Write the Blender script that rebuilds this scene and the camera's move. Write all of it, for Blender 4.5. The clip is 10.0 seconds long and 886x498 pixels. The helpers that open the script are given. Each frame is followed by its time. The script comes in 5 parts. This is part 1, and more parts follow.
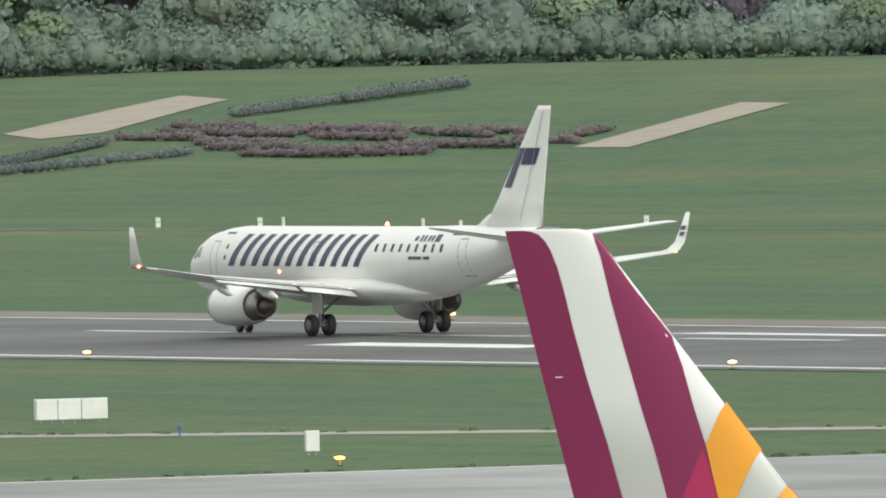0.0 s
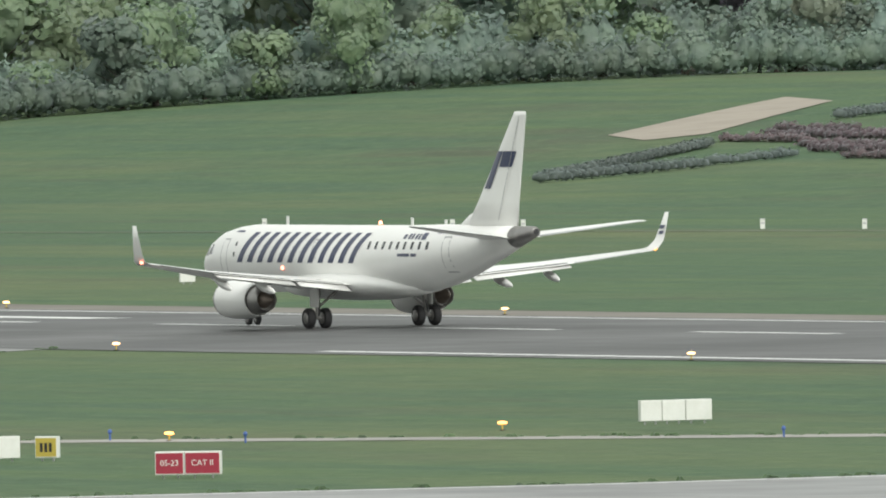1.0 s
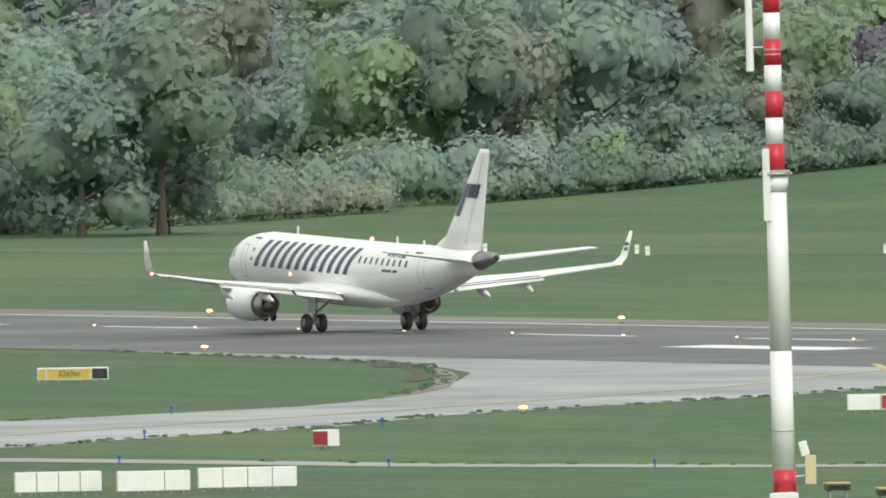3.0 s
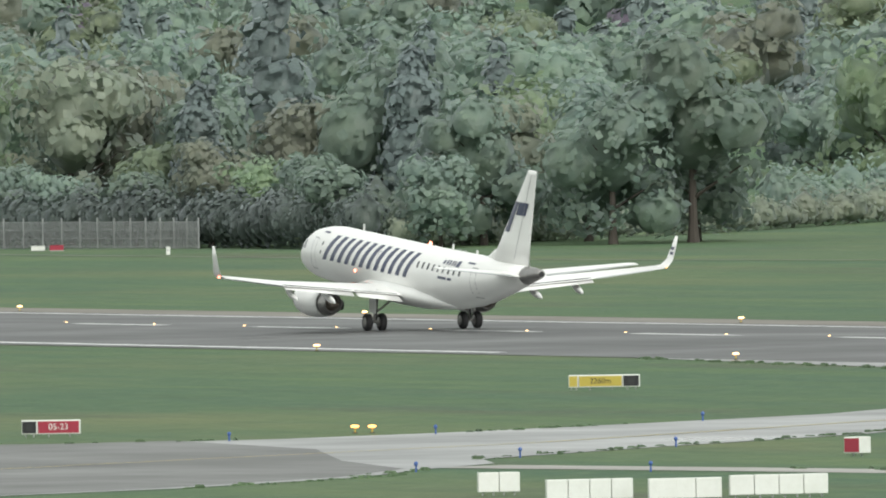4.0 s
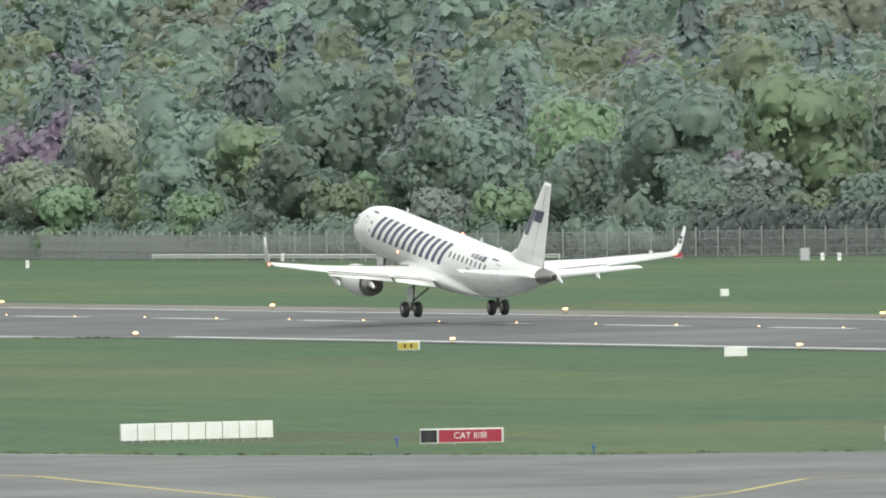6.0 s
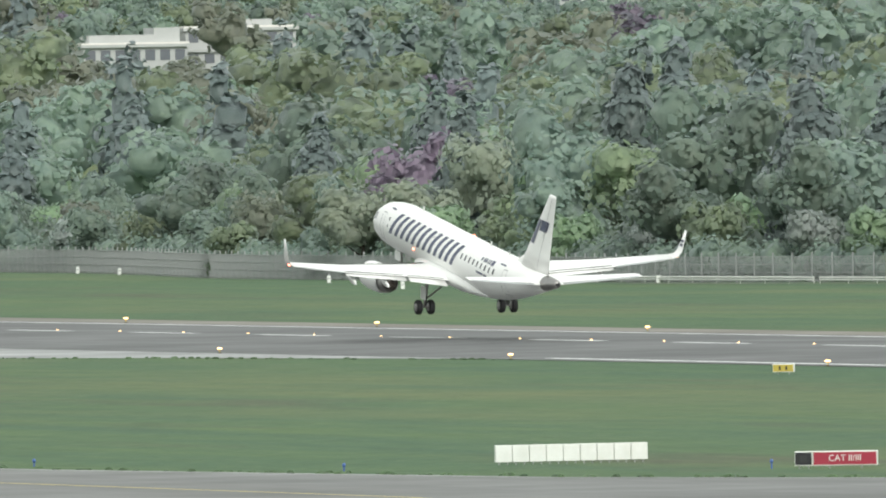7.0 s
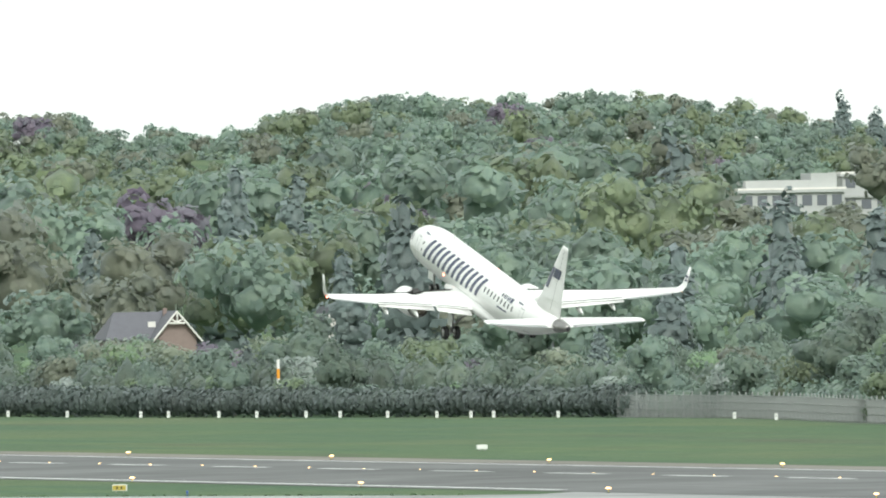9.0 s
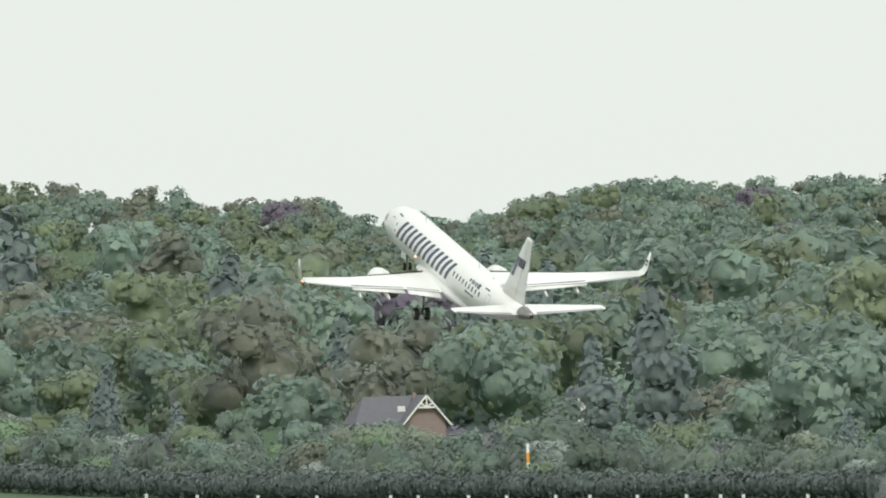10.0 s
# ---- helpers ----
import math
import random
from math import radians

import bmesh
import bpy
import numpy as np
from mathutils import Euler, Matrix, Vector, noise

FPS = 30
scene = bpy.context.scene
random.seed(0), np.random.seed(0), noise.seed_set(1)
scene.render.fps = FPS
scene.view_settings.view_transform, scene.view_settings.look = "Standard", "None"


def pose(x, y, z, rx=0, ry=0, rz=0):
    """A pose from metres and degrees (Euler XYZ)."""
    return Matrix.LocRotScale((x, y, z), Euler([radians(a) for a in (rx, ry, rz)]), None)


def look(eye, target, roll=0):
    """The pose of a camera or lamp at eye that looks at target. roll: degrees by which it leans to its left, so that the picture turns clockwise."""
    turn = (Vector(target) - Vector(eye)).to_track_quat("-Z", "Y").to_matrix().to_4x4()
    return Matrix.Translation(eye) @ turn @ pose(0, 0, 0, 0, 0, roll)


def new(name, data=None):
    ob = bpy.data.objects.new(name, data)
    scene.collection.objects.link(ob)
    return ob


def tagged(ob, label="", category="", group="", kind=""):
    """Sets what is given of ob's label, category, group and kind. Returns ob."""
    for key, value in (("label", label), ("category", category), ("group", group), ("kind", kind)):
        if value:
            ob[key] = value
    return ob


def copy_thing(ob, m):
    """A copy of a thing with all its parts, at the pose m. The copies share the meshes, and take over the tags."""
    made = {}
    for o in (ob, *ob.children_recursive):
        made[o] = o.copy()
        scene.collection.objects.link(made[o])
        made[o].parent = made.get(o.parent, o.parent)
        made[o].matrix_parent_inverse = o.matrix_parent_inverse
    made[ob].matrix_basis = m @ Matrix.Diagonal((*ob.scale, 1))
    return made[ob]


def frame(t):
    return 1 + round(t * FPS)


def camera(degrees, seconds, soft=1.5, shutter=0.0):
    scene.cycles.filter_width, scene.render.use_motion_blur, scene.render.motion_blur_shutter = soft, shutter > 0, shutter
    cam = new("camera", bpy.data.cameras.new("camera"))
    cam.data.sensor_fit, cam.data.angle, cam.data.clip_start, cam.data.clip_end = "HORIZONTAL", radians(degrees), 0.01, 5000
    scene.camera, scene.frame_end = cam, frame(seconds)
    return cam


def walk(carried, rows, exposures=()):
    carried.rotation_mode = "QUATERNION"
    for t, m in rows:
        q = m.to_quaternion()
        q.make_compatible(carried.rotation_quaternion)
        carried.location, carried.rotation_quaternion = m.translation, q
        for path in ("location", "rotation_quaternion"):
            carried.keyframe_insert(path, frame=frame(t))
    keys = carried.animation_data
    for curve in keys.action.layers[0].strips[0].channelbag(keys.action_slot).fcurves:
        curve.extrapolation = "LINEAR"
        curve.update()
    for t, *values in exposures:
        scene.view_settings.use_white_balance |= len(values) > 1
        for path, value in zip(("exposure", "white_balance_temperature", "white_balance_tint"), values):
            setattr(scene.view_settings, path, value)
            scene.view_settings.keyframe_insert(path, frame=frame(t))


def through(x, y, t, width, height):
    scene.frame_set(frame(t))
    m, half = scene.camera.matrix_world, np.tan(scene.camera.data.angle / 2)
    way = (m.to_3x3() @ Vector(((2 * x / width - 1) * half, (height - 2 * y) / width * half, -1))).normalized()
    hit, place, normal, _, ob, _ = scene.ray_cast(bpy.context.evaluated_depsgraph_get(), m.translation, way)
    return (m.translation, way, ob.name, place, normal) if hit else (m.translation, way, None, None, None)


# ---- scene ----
from mathutils.geometry import tessellate_polygon

# ---------------------------------------------------------------- camera
# A long lens on a tripod 17.6 m above the field follows a departing airliner.
EYE = Vector((0.0, 0.0, 17.605))
CAM = [(0.0, 0.2499, -0.7817, -1.243), (0.5, -0.5752, -0.7577, -1.162), (1.0, -1.3444, -0.7448, -1.186), (1.5, -1.9931, -0.7373, -1.107), (2.0, -2.6902, -0.7385, -1.152), (2.2, -2.9963, -0.7226, -1.115), (3.3, -4.5743, -0.6077, -0.958), (3.5, -4.8491, -0.5968, -0.938), (4.0, -5.5610, -0.5888, -1.058), (4.5, -6.2555, -0.5515, -1.124), (5.0, -6.8693, -0.5490, -1.100), (5.5, -7.3536, -0.5515, -1.224), (7.0, -8.8254, -0.4484, -1.071), (7.5, -9.2890, -0.3675, -0.996), (8.0, -9.7349, -0.2749, -0.946), (8.5, -10.1182, -0.1688, -0.966), (9.0, -10.5510, -0.0334, -1.030), (9.5, -10.8887, 0.0927, -1.057), (10.0, -11.2042, 0.2007, -1.175)]


def aim(az, el):
    a, e = radians(az), radians(el)
    return EYE + 1000 * Vector((math.sin(a) * math.cos(e), math.cos(a) * math.cos(e), math.sin(e)))


cam = camera(2.3373, 10.0, 1.95)
walk(cam, [(t, look(EYE, aim(az, el), roll)) for t, az, el, roll in CAM],
     exposures=[(0.0, 0.48, 6300, 8), (1.5, 0.55, 6300, 8), (3.5, 0.58, 6250, 8), (5.5, 0.62, 6200, 8), (7.0, 0.68, 6200, 7), (8.0, 0.78, 6200, 6), (8.5, 0.80, 6200, 5), (9.0, 0.78, 6150, 4), (9.5, 0.58, 6250, 6), (10.0, 0.42, 6250, 6)])

# ---------------------------------------------------------------- light
world = bpy.data.worlds.new("overcast")
scene.world = world
world.use_nodes = True
wn = world.node_tree.nodes
wl = world.node_tree.links
wn.clear()
sky = wn.new("ShaderNodeTexSky")
sky.sky_type = "NISHITA"
sky.sun_disc = False
sky.sun_elevation = radians(39)
sky.sun_rotation = radians(155)
sky.dust_density = 4.0
cloud = wn.new("ShaderNodeMix")
cloud.data_type = "RGBA"
cloud.inputs["Factor"].default_value = 0.88
cloud.inputs["B"].default_value = (9.4, 9.5, 8.75, 1)
bg = wn.new("ShaderNodeBackground")
bg.inputs["Strength"].default_value = 0.076
wout = wn.new("ShaderNodeOutputWorld")
wl.new(sky.outputs["Color"], cloud.inputs["A"])
wl.new(cloud.outputs["Result"], bg.inputs["Color"])
wl.new(bg.outputs["Background"], wout.inputs["Surface"])

sun_data = bpy.data.lights.new("sun", "SUN")
sun_data.energy = 1.5
sun_data.angle = radians(20)
sun_data.color = (1.0, 0.96, 0.9)
sun = new("sun", sun_data)
sun.matrix_world = look((0, 0, 0), (-0.35, 0.75, -0.66))

# ---------------------------------------------------------------- runway frame
HEAD = radians(26.66972)
ALONG = Vector((-math.sin(HEAD), math.cos(HEAD), 0))
ACROSS = Vector((math.cos(HEAD), math.sin(HEAD), 0))
OFFSET = 444.52
CROWN = 0.28


def rw(s, o, z=0.0):
    """World place from metres along the runway, metres across it from its centreline, and height."""
    return ALONG * s + ACROSS * (OFFSET + o) + Vector((0, 0, z))


def rw_pose(s, o, z=0.0, turn=0.0):
    p = rw(s, o, z)
    return pose(p.x, p.y, p.z, 0, 0, math.degrees(HEAD) + 90 + turn)


def smooth(a, b, x):
    k = min(1.0, max(0.0, (x - a) / (b - a)))
    return k * k * (3 - 2 * k)


RIDGE = [(-14.0, 42), (-12.37, 44.0), (-12.0, 43.2), (-11.864, 41.0), (-11.625, 41.5), (-11.447, 38.3), (-11.194, 36.7), (-11.074, 38.3), (-10.879, 42.7), (-10.58, 44.2), (-10.282, 43.1), (-9.924, 42.5), (-9.775, 40.4), (-9.43, 37.2), (-9.0, 36.0), (-8.6, 33.0), (-7.5, 38), (-5.0, 44), (-2.0, 44), (2.0, 44), (8.0, 40)]
RIDGE_X = [r[0] for r in RIDGE]
RIDGE_Z = [r[1] for r in RIDGE]


def wood_border(s):
    return 168 - smooth(1640, 1760, s) * 32 + smooth(1850, 1960, s) * 13 - smooth(1960, 2140, s) * 21 - smooth(2140, 2400, s) * 20


def wood_line(o):
    """How far along the runway the wood begins beyond the meadow."""
    return float(np.interp(o, (171, 181, 205, 232, 258, 295, 325, 345, 420, 560), (1604, 1618, 1650, 1676, 1689, 1701, 1717, 1714, 1688, 1650)))


def forest_edge(s, o):
    """Metres by which a place lies inside the wood (negative: on the grass)."""
    if o < 258:
        return min(o - wood_border(s), (s - wood_line(o)) * 0.57)
    return s - wood_line(o)


def land(s, o):
    """Height of the ground: flat airfield, a meadow bank, and woods that climb to a far ridge."""
    k = smooth(215, 400, o)
    z = 7.8 * k * (1 - smooth(1700, 2100, s) * 0.5)
    p = rw(s, o)
    dist = math.hypot(p.x, p.y)
    if dist > 1850 and p.y > 0:
        az = math.degrees(math.atan2(p.x, p.y))
        top = float(np.interp(az, RIDGE_X, RIDGE_Z)) - 5.8
        far = max(0.0, (dist - 2240) / 1860)
        z = max(z * (1 - smooth(1900, 2600, dist)), 0) + top * min(1.0, far ** 1.1)
    return z


# ---------------------------------------------------------------- materials
def nodes_of(name):
    m = bpy.data.materials.new(name)
    m.use_nodes = True
    nt = m.node_tree
    return m, nt.nodes, nt.links, nt.nodes["Principled BSDF"]


def mix_col(n, l, fac, a, b, mode="MIX"):
    x = n.new("ShaderNodeMix")
    x.data_type = "RGBA"
    x.blend_type = mode
    for key, v in (("Factor", fac), ("A", a), ("B", b)):
        if isinstance(v, (int, float)):
            x.inputs[key].default_value = v
        elif isinstance(v, tuple):
            x.inputs[key].default_value = (*v, 1)
        else:
            l.new(v, x.inputs[key])
    return x.outputs["Result"]


def noise_at(n, l, scale, detail=4, rough=0.6, stretch=(1, 1, 1), kind="Object"):
    tc = n.new("ShaderNodeTexCoord")
    mp = n.new("ShaderNodeMapping")
    mp.inputs["Scale"].default_value = stretch
    tx = n.new("ShaderNodeTexNoise")
    tx.inputs["Scale"].default_value = scale
    tx.inputs["Detail"].default_value = detail
    tx.inputs["Roughness"].default_value = rough
    l.new(tc.outputs[kind], mp.inputs["Vector"])
    l.new(mp.outputs["Vector"], tx.inputs["Vector"])
    return tx.outputs["Fac"]


def ramp(n, l, src, lo, hi):
    r = n.new("ShaderNodeMapRange")
    r.inputs["From Min"].default_value = lo
    r.inputs["From Max"].default_value = hi
    l.new(src, r.inputs["Value"])
    return r.outputs["Result"]


def add_bump(n, l, bsdf, src, strength, dist):
    b = n.new("ShaderNodeBump")
    b.inputs["Strength"].default_value = strength
    b.inputs["Distance"].default_value = dist
    l.new(src, b.inputs["Height"])
    l.new(b.outputs["Normal"], bsdf.inputs["Normal"])


def paint(name, col, rough=0.4, dirt=0.12, scale=2.0, metal=0.0, dirt_col=None, spec=0.5):
    m, n, l, b = nodes_of(name)
    a = ramp(n, l, noise_at(n, l, scale, 5), 0.42, 0.75)
    f = noise_at(n, l, scale * 9, 3)
    d = dirt_col or tuple(v * 0.6 for v in col)
    c = mix_col(n, l, a, col, tuple(x * (1 - dirt) + y * dirt for x, y in zip(col, d)))
    c = mix_col(n, l, ramp(n, l, f, 0.5, 0.8), c, tuple(x * (1 - dirt * 0.6) + y * dirt * 0.6 for x, y in zip(col, d)))
    l.new(c, b.inputs["Base Color"])
    b.inputs["Roughness"].default_value = rough
    b.inputs["Metallic"].default_value = metal
    b.inputs["Specular IOR Level"].default_value = spec
    return m


def glow(name, col, power):
    m, n, l, b = nodes_of(name)
    b.inputs["Base Color"].default_value = (*col, 1)
    b.inputs["Emission Color"].default_value = (*col, 1)
    b.inputs["Emission Strength"].default_value = power
    return m


def grass_mat():
    m, n, l, b = nodes_of("mown_grass")
    big = ramp(n, l, noise_at(n, l, 0.012, 3), 0.35, 0.65)
    mown = ramp(n, l, noise_at(n, l, 0.16, 3, 0.5, (0.06, 1, 1)), 0.38, 0.66)
    mid = ramp(n, l, noise_at(n, l, 0.09, 4), 0.35, 0.7)
    fine = noise_at(n, l, 1.6, 5, 0.7)
    c = mix_col(n, l, big, (0.092, 0.152, 0.079), (0.130, 0.190, 0.082))
    c = mix_col(n, l, mown, c, (0.078, 0.138, 0.084))
    c = mix_col(n, l, mid, c, mix_col(n, l, 0.5, c, (0.070, 0.130, 0.089)))
    dry = ramp(n, l, noise_at(n, l, 0.022, 5, 0.65, (0.35, 1, 1)), 0.48, 0.68)
    c = mix_col(n, l, dry, c, (0.158, 0.186, 0.094))
    worn = ramp(n, l, noise_at(n, l, 0.05, 5, 0.65, (0.25, 1, 1)), 0.56, 0.74)
    c = mix_col(n, l, worn, c, (0.112, 0.112, 0.082))
    deep = ramp(n, l, noise_at(n, l, 0.23, 5, 0.7, (0.4, 1, 1)), 0.5, 0.72)
    c = mix_col(n, l, deep, c, mix_col(n, l, 0.6, c, (0.058, 0.098, 0.054)))
    c = mix_col(n, l, ramp(n, l, fine, 0.3, 0.75), mix_col(n, l, 0.55, (0.03, 0.05, 0.024), c), c)
    tuft = ramp(n, l, noise_at(n, l, 0.55, 4, 0.7), 0.5, 0.75)
    c = mix_col(n, l, tuft, c, mix_col(n, l, 0.6, c, (0.165, 0.215, 0.114)))
    l.new(c, b.inputs["Base Color"])
    b.inputs["Roughness"].default_value = 0.85
    b.inputs["Specular IOR Level"].default_value = 0.15
    add_bump(n, l, b, fine, 0.8, 0.12)
    return m


def asphalt_mat(name, base, light, rough, streak=0.2):
    m, n, l, b = nodes_of(name)
    big = noise_at(n, l, 0.05, 4)
    along = noise_at(n, l, 0.5, 4, 0.6, (0.03, 1, 1))
    fine = noise_at(n, l, 3, 4)
    c = mix_col(n, l, ramp(n, l, big, 0.35, 0.7), base, light)
    c = mix_col(n, l, ramp(n, l, along, 0.4, 0.7), c, mix_col(n, l, streak, c, (0.02, 0.02, 0.021)))
    c = mix_col(n, l, ramp(n, l, fine, 0.3, 0.8), mix_col(n, l, 0.12, c, (0, 0, 0)), c)
    l.new(c, b.inputs["Base Color"])
    r = n.new("ShaderNodeMapRange")
    r.inputs["From Min"].default_value, r.inputs["From Max"].default_value = 0.35, 0.7
    r.inputs["To Min"].default_value, r.inputs["To Max"].default_value = rough + 0.1, rough - 0.08
    l.new(big, r.inputs["Value"])
    l.new(r.outputs["Result"], b.inputs["Roughness"])
    add_bump(n, l, b, fine, 0.3, 0.01)
    return m


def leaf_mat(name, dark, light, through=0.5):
    m, n, l, b = nodes_of(name)
    info = n.new("ShaderNodeObjectInfo")
    geo = n.new("ShaderNodeNewGeometry")
    patch = noise_at(n, l, 0.35, 3)
    c = mix_col(n, l, ramp(n, l, patch, 0.35, 0.65), dark, light)
    c = mix_col(n, l, geo.outputs["Random Per Island"], c, mix_col(n, l, 0.25, c, light))
    tuft = noise_at(n, l, 1.1, 3, 0.65)
    c = mix_col(n, l, ramp(n, l, tuft, 0.35, 0.7), mix_col(n, l, 0.2, c, tuple(v * 0.6 for v in dark)), c)
    add_bump(n, l, b, tuft, 0.45, 0.4)
    hue = n.new("ShaderNodeHueSaturation")
    l.new(c, hue.inputs["Color"])
    mr = n.new("ShaderNodeMapRange")
    mr.inputs["To Min"].default_value, mr.inputs["To Max"].default_value = 0.475, 0.525
    l.new(info.outputs["Random"], mr.inputs["Value"])
    l.new(mr.outputs["Result"], hue.inputs["Hue"])
    mv = n.new("ShaderNodeMapRange")
    mv.inputs["To Min"].default_value, mv.inputs["To Max"].default_value = 0.75, 1.25
    l.new(info.outputs["Random"], mv.inputs["Value"])
    stand = n.new("ShaderNodeMapRange")
    stand.inputs["From Min"].default_value, stand.inputs["From Max"].default_value = 0.3, 0.7
    stand.inputs["To Min"].default_value, stand.inputs["To Max"].default_value = 0.72, 1.36
    l.new(noise_at(n, l, 0.055, 2), stand.inputs["Value"])
    mul = n.new("ShaderNodeMath")
    mul.operation = "MULTIPLY"
    l.new(mv.outputs["Result"], mul.inputs[0])
    l.new(stand.outputs["Result"], mul.inputs[1])
    l.new(mul.outputs["Value"], hue.inputs["Value"])
    l.new(hue.outputs["Color"], b.inputs["Base Color"])
    b.inputs["Roughness"].default_value = 0.5
    b.inputs["Specular IOR Level"].default_value = 0.6
    # bluish sheen lays a pale hazy veil over the leaves
    b.inputs["Sheen Weight"].default_value = 0.4
    b.inputs["Sheen Roughness"].default_value = 0.6
    b.inputs["Sheen Tint"].default_value = (0.85, 0.95, 1.0, 1)
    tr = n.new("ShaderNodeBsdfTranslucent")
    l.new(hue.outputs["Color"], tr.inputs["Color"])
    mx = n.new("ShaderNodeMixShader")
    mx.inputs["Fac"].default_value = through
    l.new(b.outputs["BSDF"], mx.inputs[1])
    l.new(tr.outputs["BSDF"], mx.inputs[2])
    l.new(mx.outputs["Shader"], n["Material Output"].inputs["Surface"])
    return m


GRASS = grass_mat()
ASPHALT = asphalt_mat("runway_asphalt", (0.088, 0.09, 0.092), (0.12, 0.122, 0.122), 0.62, 0.3)
TAXI = asphalt_mat("damp_taxiway_asphalt", (0.15, 0.15, 0.15), (0.26, 0.26, 0.26), 0.34, 0.2)
SHOULDER = asphalt_mat("worn_shoulder", (0.17, 0.155, 0.135), (0.23, 0.21, 0.185), 0.8, 0.1)
LINE = paint("road_marking_white", (0.75, 0.76, 0.75), 0.6, 0.5, 0.6)
YELLOW_LINE = paint("road_marking_yellow", (0.5, 0.42, 0.16), 0.6, 0.5, 0.6)
WHITE = paint("aircraft_white", (0.80, 0.80, 0.78), 0.28, 0.10, 0.5, dirt_col=(0.45, 0.44, 0.40))
GREY = paint("aircraft_grey", (0.42, 0.43, 0.44), 0.4, 0.25, 0.8)
NAVY = paint("navy_paint", (0.022, 0.03, 0.085), 0.35, 0.1)
METAL = paint("bare_metal", (0.33, 0.32, 0.31), 0.38, 0.4, 1.5, 0.85)
BURNT = paint("burnt_metal", (0.24, 0.20, 0.17), 0.45, 0.4, 2.0, 0.6)
PLUMAGE = paint("dark_plumage", (0.035, 0.034, 0.032), 0.7, 0.3, 12)
DARK = paint("dark_metal", (0.05, 0.05, 0.052), 0.5, 0.3, 2.0, 0.4)
RUBBER = paint("tyre_rubber", (0.018, 0.018, 0.019), 0.8, 0.3, 3)
GLASS = paint("dark_window", (0.02, 0.024, 0.03), 0.12, 0.1)
SEAM = paint("panel_seam", (0.30, 0.30, 0.31), 0.5, 0.1)
BOX_WHITE = paint("sign_back_white", (0.74, 0.75, 0.71), 0.55, 0.25, 1.2, dirt_col=(0.35, 0.36, 0.28))
RED = paint("sign_red", (0.33, 0.030, 0.055), 0.45, 0.15)
YELLOW = paint("sign_yellow", (0.48, 0.38, 0.07), 0.45, 0.15)
BLACK = paint("sign_black", (0.02, 0.02, 0.022), 0.5, 0.1)
MAST_RED = paint("mast_red", (0.50, 0.025, 0.04), 0.45, 0.1)
MAST_WHITE = paint("mast_white", (0.78, 0.78, 0.76), 0.45, 0.15, 1.0)
CRIMSON = paint("tail_crimson", (0.23, 0.018, 0.085), 0.3, 0.08, 0.6)
PINK = paint("tail_pink", (0.42, 0.02, 0.10), 0.3, 0.08, 0.6)
ORANGE = paint("tail_orange", (0.80, 0.34, 0.03), 0.3, 0.08, 0.6)
APRON = asphalt_mat("apron_asphalt", (0.105, 0.105, 0.102), (0.150, 0.150, 0.145), 0.55, 0.25)
CREAM = paint("cream_paint", (0.58, 0.50, 0.30), 0.5, 0.2)
PATH = asphalt_mat("pale_path_concrete", (0.30, 0.29, 0.27), (0.40, 0.39, 0.36), 0.8, 0.1)
TRACK = asphalt_mat("worn_grassy_track", (0.120, 0.150, 0.095), (0.170, 0.185, 0.140), 0.85, 0.1)
SOIL = paint("bare_soil", (0.34, 0.30, 0.25), 0.9, 0.5, 0.25)
EARTH = paint("damp_dark_earth", (0.060, 0.058, 0.045), 0.9, 0.5, 0.25)
BARK = paint("bark", (0.07, 0.06, 0.05), 0.9, 0.5, 2)
LAMP_WARM = glow("lamp_warm", (1.0, 0.60, 0.26), 2.6)
LAMP_ORANGE = glow("lamp_orange", (1.0, 0.42, 0.10), 3)
LAMP_RED = glow("beacon_red", (1.0, 0.25, 0.15), 4)
BLUE = paint("taxi_light_blue", (0.06, 0.12, 0.35), 0.4, 0.2)
STEEL = paint("galvanised_steel", (0.45, 0.46, 0.46), 0.5, 0.3, 1.0, 0.5)
# Leaf colours are paled and greyed blue: distance haze is mixed into them.
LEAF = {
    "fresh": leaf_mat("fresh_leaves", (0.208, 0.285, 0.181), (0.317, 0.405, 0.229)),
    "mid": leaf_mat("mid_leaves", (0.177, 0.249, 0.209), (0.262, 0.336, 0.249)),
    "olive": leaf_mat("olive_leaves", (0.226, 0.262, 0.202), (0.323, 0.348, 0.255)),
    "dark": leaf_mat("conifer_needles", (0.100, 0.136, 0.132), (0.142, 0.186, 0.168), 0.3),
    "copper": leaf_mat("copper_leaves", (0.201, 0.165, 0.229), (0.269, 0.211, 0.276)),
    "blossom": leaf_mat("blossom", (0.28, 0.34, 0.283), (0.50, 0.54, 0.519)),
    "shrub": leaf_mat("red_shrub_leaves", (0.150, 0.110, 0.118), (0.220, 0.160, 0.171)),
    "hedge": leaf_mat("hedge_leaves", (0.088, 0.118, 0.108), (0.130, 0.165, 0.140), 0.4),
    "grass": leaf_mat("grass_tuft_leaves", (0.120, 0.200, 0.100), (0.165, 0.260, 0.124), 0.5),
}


# ---------------------------------------------------------------- mesh helpers
def mesh_ob(name, verts, faces, mat, parent=None, shade=False, label=""):
    me = bpy.data.meshes.new(name)
    me.from_pydata([tuple(v) for v in verts], [], faces)
    me.materials.append(mat)
    if shade:
        me.polygons.foreach_set("use_smooth", [True] * len(me.polygons))
    ob = new(name, me)
    if parent is not None:
        ob.parent = parent
    return tagged(ob, label)


